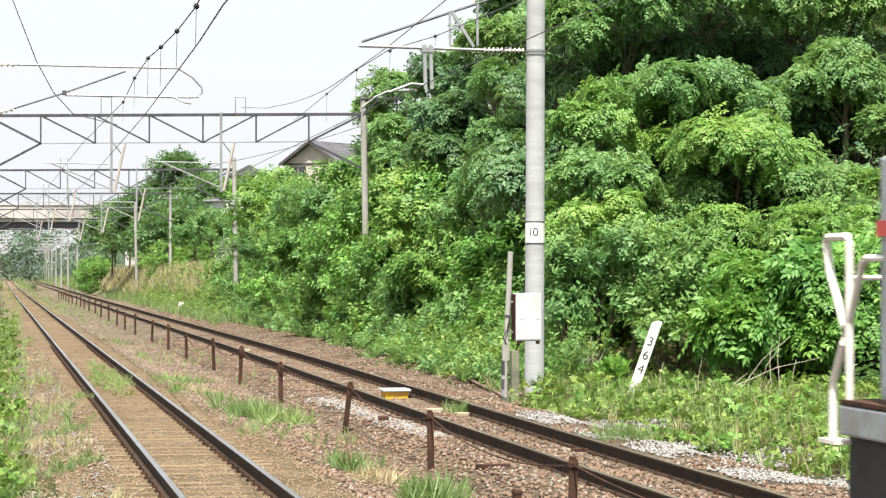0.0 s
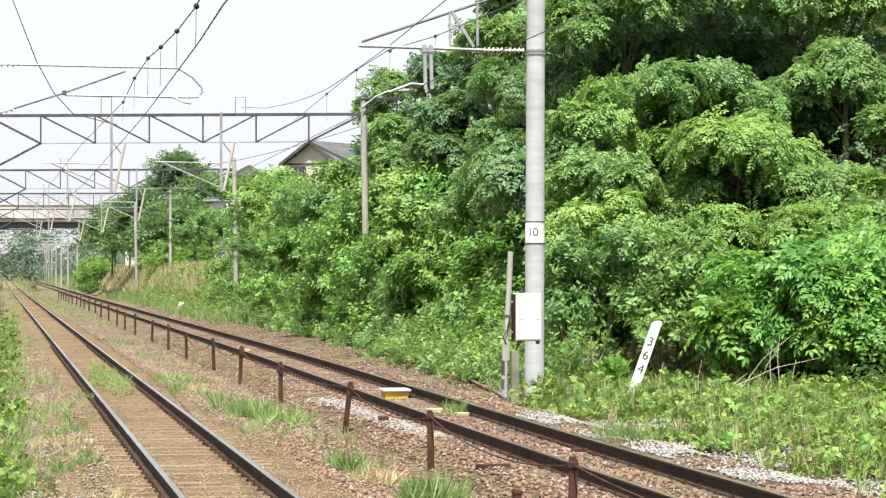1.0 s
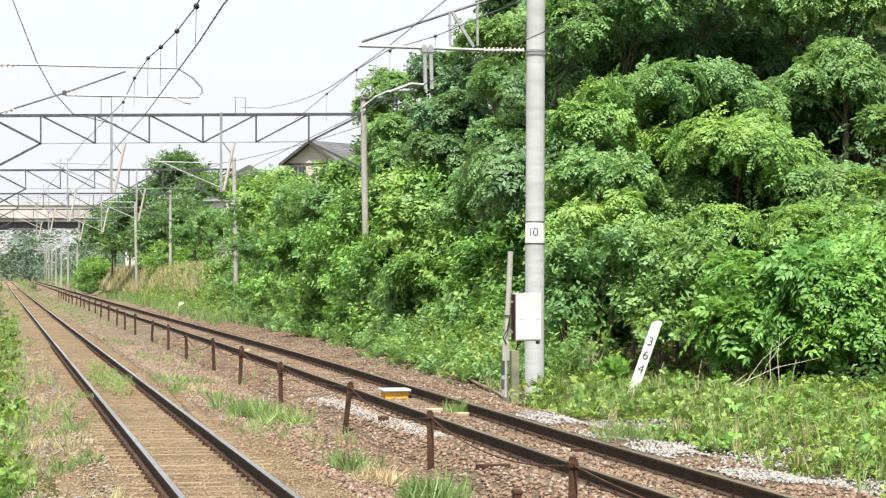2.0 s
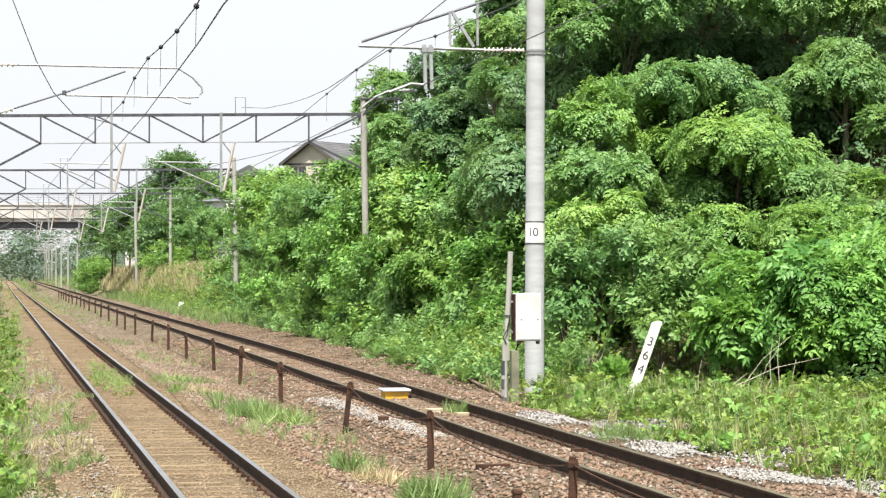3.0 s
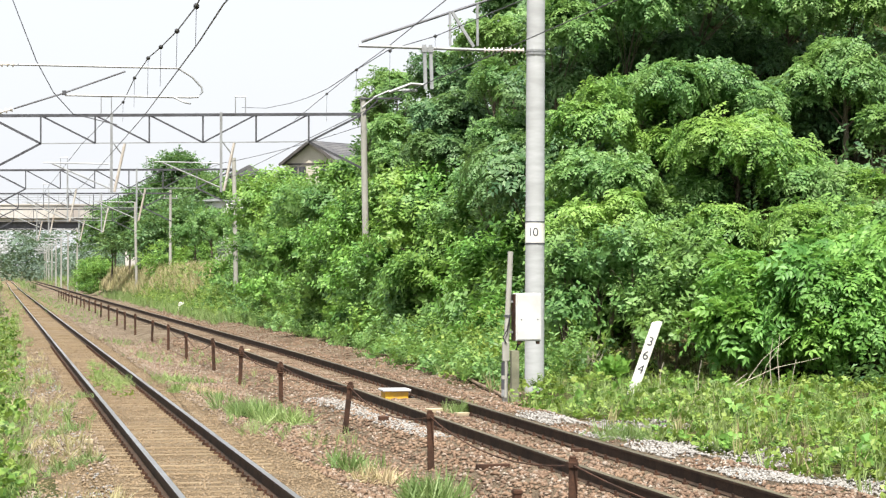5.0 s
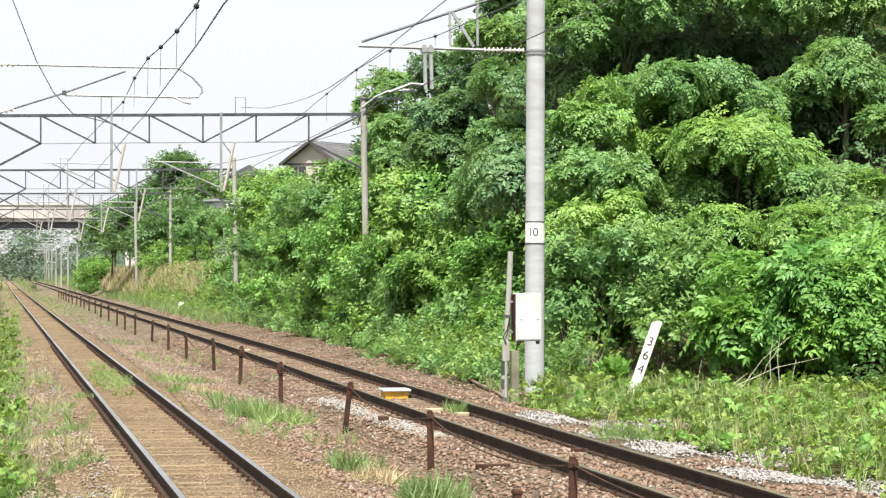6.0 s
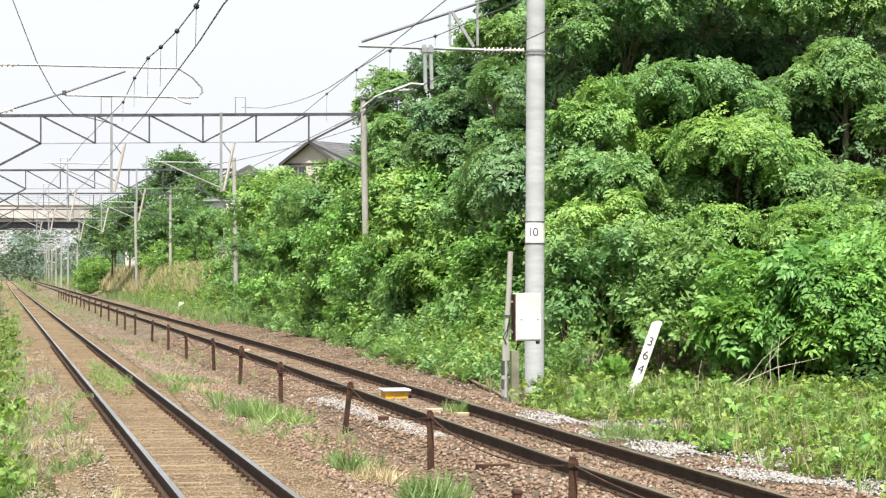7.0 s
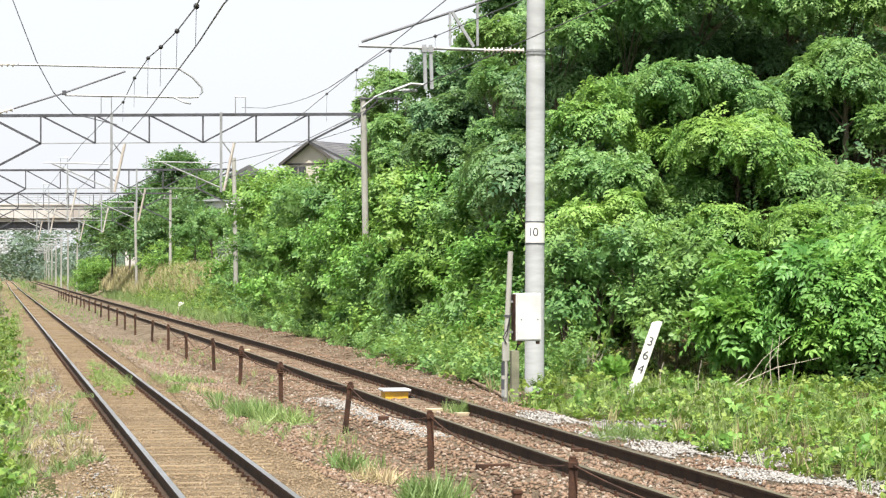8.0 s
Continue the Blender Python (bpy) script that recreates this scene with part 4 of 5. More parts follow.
def white_house(x, y, w, z0, z1, label, flat):
    P = thing("house", pose(x, y, 0, 0, 0, -8), label, "house")
    bm = bmesh.new()
    box(bm, -w / 2, w / 2, 0, 7, z0, z1, None, 0.02)
    part("wall", bm, surface("white_plaster", (0.72, 0.72, 0.70), (0.66, 0.66, 0.64), None, 4, 0.6, 0.9), P)
    bm = bmesh.new()
    t = [(-w / 2 - 0.3, z1), (w / 2 + 0.3, z1), (0, z1 + (0.25 if flat else 1.1))]
    f = [[bm.verts.new((a, yy, b)) for a, b in t] for yy in (-0.4, 7.4)]
    bm.faces.new(f[0])
    bm.faces.new(f[1][::-1])
    for k in range(3):
        bm.faces.new((f[0][k], f[1][k], f[1][(k + 1) % 3], f[0][(k + 1) % 3]))
    bmesh.ops.recalc_face_normals(bm, faces=bm.faces)
    part("roof", bm, GALV if flat else ROOF, P)


white_house(19.0, 205, 2.9, 0.0, 8.4, "small white plastered house behind the trees", True)
white_house(24.5, 228, 3.6, 0.0, 11.6, "pale house with a low dark roof behind the trees", False)


def white_guard():
    P = thing("guard_fence", pose(20.9, 200, 0), "white road guard fence at the top of the bank", "fence")
    for z in (7.65, 8.0):
        bm = bmesh.new()
        box(bm, -1.4, 1.4, -0.05, 0.05, z - 0.1, z + 0.1, None, 0.02)
        part("rail", bm, WHITE, P)
    for x in (-1.2, 0, 1.2):
        bm = bmesh.new()
        box(bm, x - 0.06, x + 0.06, 0.06, 0.16, 0.0, 8.15)
        part("post", bm, WHITE, P)


white_guard()


# ---- equipment in the far track ----
def yellow_box():
    P = thing("trackside_coil", pose(7.43, 43.4, -0.16, 0, 0, 0), "yellow equipment box with white lid between the rails", "equipment box")
    bm = bmesh.new()
    box(bm, -0.22, 0.22, -0.25, 0.25, -0.05, 0.14, None, 0.012)
    part("body", bm, YELLOW, P)
    bm = bmesh.new()
    box(bm, -0.27, 0.27, -0.30, 0.30, 0.14, 0.185, None, 0.015)
    part("lid", bm, BOX_GREY, P, "off-white lid")
    bm = bmesh.new()
    tube(bm, [(0.2, -0.1, 0.03), (0.35, -0.2, 0.02), (0.4, -0.5, -0.02)], 0.02, 6)
    part("cable", bm, BLACK, P)


yellow_box()


def plate(x, y, w, d, h, mat, label, name="wooden_block"):
    bm = bmesh.new()
    box(bm, -w / 2, w / 2, -d / 2, d / 2, -0.05, h, None, 0.01)
    o = part(name, bm, mat)
    o.matrix_basis = pose(x, y, -0.17, 0, 0, random.uniform(-8, 8))
    tagged(o, label, "trackside block")


PALE_WOOD = surface("weathered_board", (0.50, 0.42, 0.28), (0.40, 0.33, 0.22), None, 12, 3, 0.9, 0, 0.3, 0.004, (1, 6, 1))
plate(7.45, 39.2, 0.34, 0.30, 0.06, PALE_WOOD, "weathered pale board lying between the rails")
plate(7.68, 38.2, 0.22, 0.2, 0.05, PALE_WOOD, "small pale block between the rails")
plate(6.15, 37.0, 0.16, 0.3, 0.08, RUST, "dark rusty junction block beside the rail", "junction_block")
plate(6.02, 28.0, 0.42, 0.09, 0.045, RUST, "rusty iron bar lying beside the rail", "iron_bar")
plate(7.72, 30.2, 0.3, 0.09, 0.045, RUST, "rusty iron bar lying between the rails", "iron_bar")
plate(1.28, 33.0, 0.13, 0.15, 0.06, PALE_WOOD, "small pale marker block beside the near rail", "marker_block")
plate(7.3, 70.0, 0.5, 0.4, 0.06, PALE_WOOD, "weathered pale board lying between the rails")


def cable_trough():
    bm = bmesh.new()
    tube(bm, [(x, y, ground_z(x, y) + 0.07) for x, y in ((10.1, 46.0), (10.3, 48.0), (10.5, 50.5), (10.72, 53.2), (10.86, 54.6), (11.0, 56.5), (11.05, 59), (10.98, 62), (10.95, 65), (10.95, 68))], 0.032, 8)
    o = part("cable_trough", bm, SLEEPER_BROWN)
    tagged(o, "dusty grey-brown cable conduit lying along the ballast edge", "conduit")


cable_trough()


def white_marker(x, y, h):
    bm = bmesh.new()
    box(bm, -0.16, 0.16, -0.1, 0.1, -0.2, h, None, 0.03)
    o = part("white_marker", bm, WHITE)
    o.matrix_basis = pose(x, y, ground_z(x, y))
    tagged(o, "small white marker stone at the foot of the bank", "marker post")


white_marker(10.95, 140, 0.55)
white_marker(11.2, 134, 0.3)


# ---- trees and bushes ----
def tree(name, x, y, crown_z, rx, rz, kind, size, per_m2, material, label, clump=0.9, group=""):
    """A tree or bush: tapered trunk with limbs, and a crown of many leafy clumps with gaps."""
    base = ground_z(x, y)
    P = thing(name, pose(x, y, base), label, "tree" if name == "tree" else "bush", group)
    cz = crown_z - base
    n = max(4, int(2.6 * (rx / clump) ** 2 * (rz / clump) ** 0.6))
    cs, rs = [], []
    for i in range(n):
        d = unit(rng.normal(0, 1, 3))
        if name == "tree" and d[2] < -0.5:
            d[2] = -d[2]
        k = rng.uniform(0.55, 1.0)
        c = np.array([d[0] * rx * k, d[1] * rx * k, cz + d[2] * rz * k])
        cs.append(c)
        rs.append(clump * rng.uniform(0.6, 1.15))
    bm = bmesh.new()
    h = max(0.4, cz)
    r0 = 0.03 + 0.016 * (rx + rz)
    tube(bm, [(0, 0, -0.4), (0.05 * rx, 0.03, h * 0.5), (0, 0, h + rz * 0.5)], [r0, r0 * 0.75, r0 * 0.25], 8)
    for c in cs[:10]:
        s = Vector((0, 0, max(0.1, min(h, c[2] - 0.5) * 0.7)))
        e = Vector(c)
        tube(bm, [s, s.lerp(e, 0.5) + Vector((0, 0, 0.15)), e], [r0 * 0.45, r0 * 0.28, r0 * 0.1], 5)
    part("trunk", bm, BARK, P)
    v, t = blob_sprays(kind, cs, rs, per_m2, size)
    mesh_from("crown", v, t, material, P)
    return P


def crowned(name, x, y, cz, rx, rz, kind, size, per_m2, material, label, group, lobe=0.42, lean=0.0):
    """A tree or bush with a domed crown: lobes of leafy shoots over its top and sides, open and shaded beneath; lean: how far behind the crown it is rooted."""
    base = ground_z(x, y + lean)
    P = thing(name, pose(x, y, base), label, "tree" if name == "tree" else "bush", group)
    h = cz - base
    lr = max(0.15, lobe * min(rx, 1.35 * rz + 0.25))
    n = max(5, int(2.3 * (rx / lr) ** 1.5 * (0.5 + rz / rx)))
    lobes = []
    ax, az = rx - 0.45 * lr, max(0.2, rz - 0.5 * lr)
    for i in range(n):
        up = -0.25 + 1.2 * (i + 0.5) / n
        up = min(up, 0.97)
        q = 2.4 * i + rng.normal(0, 0.3)
        side = math.sqrt(max(0.0, 1 - up * up))
        k = rng.uniform(0.5, 1.08)
        lobes.append((np.array([ax * k * side * math.cos(q), ax * k * side * math.sin(q), h + az * k * up]), lr * rng.uniform(0.55, 1.3)))
    bm = bmesh.new()
    r0 = 0.03 + 0.018 * (rx + rz)
    tube(bm, [(0, lean, -0.5), (0.06 * rx, 0.85 * lean, h * 0.5), (0, 0, max(h, 0.2) + rz * 0.45)], [r0, r0 * 0.75, r0 * 0.25], 7)
    for c, r in lobes[:6]:
        s0 = Vector((0, 0.4 * lean, max(0.05, min(h, c[2] - 0.4) * 0.75)))
        e = Vector(c)
        tube(bm, [s0, s0.lerp(e, 0.5) + Vector((0, 0, 0.12)), e], [r0 * 0.30, r0 * 0.18, r0 * 0.07], 4)
    part("trunk", bm, BARK, P)
    v, t = dome_sprays(kind, lobes, per_m2, size)
    mesh_from("crown", v, t, material, P)
    return P


# bushes covering the bank, rising from its foot
BANK_BUSHES = (
    (14.1, 123.0, 6.0, 2.1, 1.1), (13.8, 103.4, 4.8, 1.3, 1.0), (13.8, 93.3, 5.5, 1.0, 1.0), (13.6, 84.7, 3.8, 1.3, 0.8),
    (13.6, 111.9, 4.7, 2.2, 1.4), (13.4, 92.7, 4.1, 1.8, 1.1), (14.0, 81.7, 4.5, 1.6, 1.0), (14.4, 75.1, 4.5, 1.3, 0.8),
    (13.7, 125.3, 4.4, 1.1, 1.4), (13.2, 117.4, 2.8, 1.5, 1.4), (13.0, 98.7, 2.5, 1.9, 1.3), (13.2, 83.0, 2.9, 1.8, 1.2),
    (13.8, 73.8, 3.2, 1.6, 1.1), (14.2, 67.9, 3.6, 1.4, 0.8), (12.7, 127.4, 1.5, 1.2, 1.1), (12.6, 105.0, 1.0, 1.3, 1.0),
    (12.3, 86.6, 0.9, 1.3, 1.0), (12.6, 75.6, 1.1, 1.3, 1.0), (13.1, 68.2, 1.6, 1.4, 1.1), (13.4, 62.5, 1.9, 1.1, 1.1), (11.9, 78.8, 0.2, 0.8, 0.6),
    (12.3, 69.4, 0.2, 0.9, 0.6), (12.4, 62.2, 0.2, 0.8, 0.7), (12.6, 58.4, 0.5, 0.7, 0.9), (14.3, 64.1, 2.9, 0.9, 0.8), (14.5, 66.2, 3.8, 1.0, 0.7),
    (13.7, 67.2, 2.7, 1.0, 0.8), (13.1, 76.5, 2.3, 1.3, 0.8), (12.5, 85.2, 1.8, 1.3, 0.9), (12.6, 70.0, 0.9, 1.0, 0.8), (13.4, 105.9, 3.8, 1.6, 1.0),
    (12.6, 80.4, 1.5, 1.1, 0.8), (12.0, 87.7, -0.1, 0.9, 0.5), (12.4, 107.9, 0.1, 0.9, 0.7), (13.4, 60.3, 1.3, 0.7, 0.8),
    (12.9, 62.9, 1.0, 0.9, 0.8), (12.0, 74.5, 0.0, 0.8, 0.6), (14.0, 74.2, 3.7, 1.1, 0.7), (13.1, 86.5, 3.1, 1.3, 0.9))
for i, (x, y, cz, rx, rz) in enumerate(BANK_BUSHES):
    mat, words = ((LEAF_BUSH, "dense mid-green bush on the railway bank"), (LEAF_LIGHT, "light green leafy bush on the railway bank"), (LEAF_BUSH, "dense mid-green bush on the railway bank"), (LEAF_PINNATE, "fresh green bush on the railway bank"))[i % 4]
    crowned("bush", x, y, cz, rx, rz, "shoot", 0.46 + 0.0026 * y, 13 - 0.06 * y, mat, words, "bushes on the bank")
# second growth filling the bank between them
for i in range(21):
    y = 54 + 64 * (i / 21) ** 1.15 + rng.uniform(-1.2, 1.2)
    x = edge_x(y) + (2.2, 3.2, 4.6)[i % 3] + rng.uniform(-0.3, 0.5) + 1.2 * (1 - smooth(y, 48, 60))
    r = rng.uniform(0.9, 1.5)
    crowned("bush", x, y, ground_z(x, y) + 0.35 * r, r, r * 0.95, "shoot", 0.48 + 0.0026 * y, 11 - 0.05 * y, (LEAF_BUSH, LEAF_TREE, LEAF_BUSH, LEAF_LIGHT)[i % 4], "dense green bush on the railway bank", "bushes on the bank")
# low bushes at the foot of the bank
for i in range(16):
    y = 52 + 72 * (i / 16) ** 1.2 + rng.uniform(-0.8, 0.8)
    r = rng.uniform(0.4, 0.75)
    x = edge_x(y) + 1.0 + r
    crowned("bush", x, y, ground_z(x, y) + r * 0.3, r, r * 0.9, "shoot", 0.36 + 0.0015 * y, 16 - 0.06 * y, (LEAF_BUSH, LEAF_LIGHT, LEAF_PINNATE)[i % 3], "low bright green bush at the foot of the bank", "low bushes at the bank's foot")
# rounded bushes filling the foot of the farther bank
for i in range(15):
    y = 84 + 3.1 * i + rng.uniform(-1, 1)
    r = rng.uniform(0.8, 1.2)
    x = edge_x(y) + 1.2 + r * 0.6 + 0.25 * (i % 3)
    crowned("bush", x, y, ground_z(x, y) + 0.35 * r, r, r, "shoot", 0.62, 8, (LEAF_LIGHT, LEAF_BUSH)[i % 2], "rounded light green bush at the foot of the bank", "low bushes at the bank's foot")
for x, y, cz, rx, rz in ((16.0, 176, 5.3, 1.6, 1.1), (16.5, 168, 4.5, 1.5, 1.2), (15.1, 180, 4.4, 1.7, 1.3)):
    crowned("bush", x, y, cz, rx, rz, "shoot", 0.8, 5, LEAF_LIGHT, "light green scrub below the white house", "distant bushes")
# fresh feathery bushes before the wood
BUSHES = []
NEAR_BUSHES = (
    (16.1, 47.5, 1.5, 1.0, 1.1), (17.0, 46.5, 1.7, 1.3, 1.1), (18.0, 46, 1.7, 1.0, 1.1), (16.3, 46.5, 0.8, 1.1, 0.5), (18.8, 49.5, 2.3, 1.5, 0.8),
    (15.2, 46.5, 1.0, 0.6, 0.5), (17.0, 45.5, 0.9, 0.9, 0.5))
for x, y, cz, rx, rz in NEAR_BUSHES:
    BUSHES.append(crowned("bush", x, y, cz, rx, rz, "rosette", 0.74, 3.8, LEAF_PINNATE, "bright green bush with long feathered leaves", "feathery bushes"))
# vine-clad thicket before the wood
for x, y, cz, rx, rz in ((12.5, 50.5, 2.1, 0.5, 0.7), (14.0, 50.3, 2.3, 0.8, 0.8), (14.7, 49.2, 1.4, 0.5, 0.8), (15.4, 49.8, 2.1, 0.6, 0.7), (14.2, 48.8, 0.7, 0.5, 0.4), (13.4, 51, 2.0, 0.5, 0.4), (12.4, 50.2, 1.2, 0.4, 0.6), (14.1, 49.8, 1.2, 0.6, 0.5)):
    crowned("bush", x, y, cz, rx, rz, "shoot", 0.50, 11, LEAF_LIGHT, "yellow-green thicket hung with climbing vines", "thickets before the wood")
# the edge of the wood: domed crowns one above the other
EDGE_TREES = (
    (20.9, 52.6, 4.0, 0.7, 0.6),
    (18.0, 58, 6.5, 2.2, 1.1), (14.7, 57, 5.8, 1.2, 1.1), (21.9, 58, 6.9, 1.5, 1.7), (18.1, 55.5, 5.0, 1.7, 1.1), (14.6, 55, 4.3, 1.3, 0.9),
    (14.2, 53, 2.8, 1.5, 1.3), (20.2, 54, 4.0, 1.7, 0.9), (17.0, 52.5, 2.8, 1.2, 0.9), (15.0, 52.5, 1.7, 0.8, 1.0), (16.5, 52, 2.0, 0.8, 0.8),
    (22.2, 56, 5.9, 0.4, 0.4), (18.4, 50.5, 3.0, 1.2, 0.7), (20.1, 51, 3.2, 0.9, 0.7), (19.1, 54.5, 4.3, 0.8, 0.7), (13.4, 54, 1.7, 0.6, 0.8),
    (16.8, 57, 5.2, 0.9, 0.6), (16.1, 55.5, 3.6, 0.7, 0.6), (16.5, 58.5, 6.7, 0.9, 0.6), (17.2, 55.8, 4.1, 0.8, 0.6), (18.5, 52.5, 2.9, 0.6, 0.5),
    (16.2, 53, 2.9, 0.6, 0.5), (13.6, 55.5, 3.4, 0.6, 0.6))
for i, (x, y, cz, rx, rz) in enumerate(EDGE_TREES):
    crowned("tree", x, y, cz, rx, rz, "rosette", 0.50, 5.2, (LEAF_BUSH, LEAF_LIGHT)[i % 2], "domed green tree with feathered leaves at the edge of the wood", "trees of the wood")
OPEN_TREES = (
    (14.8, 86, 8.9, 1.2, 1.1), (15.5, 80, 8.8, 1.4, 1.1), (15.7, 73, 9.6, 1.4, 1.0), (15.2, 70, 7.8, 1.2, 0.8), (15.0, 76, 7.2, 1.4, 0.8),
    (14.5, 66, 6.1, 1.1, 0.7), (14.4, 85, 7.3, 0.9, 0.8), (14.2, 75, 6.1, 1.1, 0.7), (13.6, 64, 4.7, 1.3, 0.6), (14.2, 83, 5.9, 1.0, 0.8),
    (16.8, 75, 10.9, 1.1, 0.9), (13.9, 87, 8.3, 0.5, 0.5))
for i, (x, y, cz, rx, rz) in enumerate(OPEN_TREES):
    crowned("tree", x, y, cz, rx, rz, "rosette", 0.50, 5.0, (LEAF_LIGHT, LEAF_TREE)[i % 3 == 1], "tree with open feathery crown above the bushes", "trees of the wood")
# the last three crowns are out of view, added to shade the gap below
HIGH_TREES = (
    (15.2, 61, 8.7, 0.9, 1.2), (17.2, 61, 9.2, 1.1, 0.7), (19.3, 61, 9.8, 1.9, 0.7), (21.9, 61, 9.4, 1.2, 0.9), (23.4, 60, 9.3, 1.1, 1.1),
    (20.1, 62, 11.5, 2.5, 1.4), (16.8, 62.5, 10.9, 1.9, 1.4), (23.6, 62, 11.3, 2.1, 1.4))
for x, y, cz, rx, rz in HIGH_TREES:
    crowned("tree", x, y, cz, rx, rz, "rosette", 0.55, 4.6, LEAF_LIGHT, "tall green tree overhanging the wood's edge", "trees of the wood", lean=3.2)
# shaded crowns under the overhanging ones; the darker leaf colour deepens that shade
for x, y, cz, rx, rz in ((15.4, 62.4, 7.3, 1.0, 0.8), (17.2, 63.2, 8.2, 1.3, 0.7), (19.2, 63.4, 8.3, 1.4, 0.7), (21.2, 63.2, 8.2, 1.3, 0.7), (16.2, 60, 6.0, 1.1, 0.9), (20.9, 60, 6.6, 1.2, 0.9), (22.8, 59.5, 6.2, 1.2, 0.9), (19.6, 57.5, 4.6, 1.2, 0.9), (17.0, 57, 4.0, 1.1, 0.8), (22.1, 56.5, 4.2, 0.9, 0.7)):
    crowned("tree", x, y, cz, rx, rz, "rosette", 0.52, 4.0, LEAF_TREE, "tree under higher crowns, darker leaf colour adding to its shade", "trees of the wood")
# trees standing deeper in the wood, their shade deepened by the darker leaf colour
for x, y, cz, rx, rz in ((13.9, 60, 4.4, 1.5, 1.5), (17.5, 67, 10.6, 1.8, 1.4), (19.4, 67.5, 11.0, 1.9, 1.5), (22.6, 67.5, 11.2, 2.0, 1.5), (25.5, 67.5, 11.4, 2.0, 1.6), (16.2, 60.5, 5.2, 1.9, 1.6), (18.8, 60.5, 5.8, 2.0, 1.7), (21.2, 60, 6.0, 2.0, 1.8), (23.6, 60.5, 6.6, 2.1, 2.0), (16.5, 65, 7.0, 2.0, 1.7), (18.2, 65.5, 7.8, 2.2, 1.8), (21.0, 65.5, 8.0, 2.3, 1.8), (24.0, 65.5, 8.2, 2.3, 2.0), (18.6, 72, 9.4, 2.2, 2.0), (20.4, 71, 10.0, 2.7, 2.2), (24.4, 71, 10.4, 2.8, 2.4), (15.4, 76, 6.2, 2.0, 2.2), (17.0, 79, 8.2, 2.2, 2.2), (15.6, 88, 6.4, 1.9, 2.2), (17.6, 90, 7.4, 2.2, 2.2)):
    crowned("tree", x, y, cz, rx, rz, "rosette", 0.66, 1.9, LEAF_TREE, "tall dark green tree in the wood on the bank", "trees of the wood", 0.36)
# far trees, their leaf colour lightened in place of haze
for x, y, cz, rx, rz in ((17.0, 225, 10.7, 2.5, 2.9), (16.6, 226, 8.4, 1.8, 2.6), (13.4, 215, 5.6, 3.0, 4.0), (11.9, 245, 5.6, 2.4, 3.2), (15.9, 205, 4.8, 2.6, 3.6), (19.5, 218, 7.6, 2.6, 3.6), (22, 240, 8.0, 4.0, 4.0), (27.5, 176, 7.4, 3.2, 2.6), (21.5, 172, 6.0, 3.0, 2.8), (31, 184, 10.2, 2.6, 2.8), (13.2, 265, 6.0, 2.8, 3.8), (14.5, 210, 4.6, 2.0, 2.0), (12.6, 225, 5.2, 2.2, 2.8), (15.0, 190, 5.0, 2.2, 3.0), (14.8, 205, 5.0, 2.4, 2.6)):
    tree("tree", x, y, cz, rx, rz, "broad", 0.95, 4.4, LEAF_FAR, "far green tree, its leaf colour lightened for haze", 1.1, "far trees")
for x, y, r in ((13.2, 186, 1.6), (15.6, 186, 1.7), (11.3, 262, 2.2), (12.0, 285, 2.4), (18.5, 165, 1.8), (-2.6, 300, 2.0), (-1.6, 200, 1.0), (12.9, 310, 2.6)):
    tree("bush", x, y, ground_z(x, y) + r * 0.5, r, r * 0.9, "broad", 0.66, 6, LEAF_BUSH, "rounded green bush beside the distant track", 0.7, "distant bushes")


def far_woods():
    """Low woods closing the view beyond the bridge; their haze is in the leaf colour."""
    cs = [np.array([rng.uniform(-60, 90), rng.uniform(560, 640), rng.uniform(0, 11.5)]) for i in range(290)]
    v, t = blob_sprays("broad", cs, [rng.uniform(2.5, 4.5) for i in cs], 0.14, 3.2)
    tagged(mesh_from("far_woods", v, t, LEAF_HAZE_TINTED), "low woods far beyond the bridge, haze put in their leaf colour", "woods", kind="stuff")


far_woods()


# ---- undergrowth, weeds and grass ----
def patch(name, kind, pts, size, material, label, category, upright=0.6, spread=0.6):
    n = len(pts)
    a = rng.normal(0, spread, (n, 3)) + np.array([0, 0, upright])
    a[:, 2] = np.abs(a[:, 2])
    v, t = sprays(kind, pts, a, size * rng.uniform(0.6, 1.3, n))
    return tagged(mesh_from(name, v, t, material), label, category, kind="stuff")


def lifted(pts, h):
    """Raised to a random height in uneven mounds."""
    pts = pts.copy()
    mound = np.array([0.9 + 1.3 * noise.noise((0.9 * p[0], 0.45 * p[1], 3.0)) for p in pts])
    pts[:, 2] += rng.uniform(0, 1, len(pts)) ** 1.3 * h * np.clip(mound, 0.15, 2.0)
    return pts


def clear_of_post(x, y):
    return (np.abs(x - 12.30) > 0.8) | (np.abs(y - 43.3) > 2.6)


patch("weeds", "weed", lifted(scatter(10500, 9.0, 18.5, 24, 62, lambda x, y: (x > EDGE(y) + 0.12 * np.sin(y * 2.3) + rng.exponential(0.25, len(x)) - 0.7 * (rng.random(len(x)) < 0.05)) & (clear_of_post(x, y) | (rng.random(len(x)) < 0.25))), 0.30), 0.14, LEAF_WEED, "low yellow-green broad-leaved weeds beside the track", "weeds", 0.5)
patch("creeper_leaves", "weed", lifted(scatter(1500, 9.9, 18.5, 24, 56, lambda x, y: (np.sin(x * 1.7 + y * 0.5) + np.sin(y * 0.8 - x * 0.6) > 0.4) & clear_of_post(x, y)), 0.36), 0.22, LEAF_PINNATE, "large bright green creeper leaves over the weeds", "creeper", 0.6)
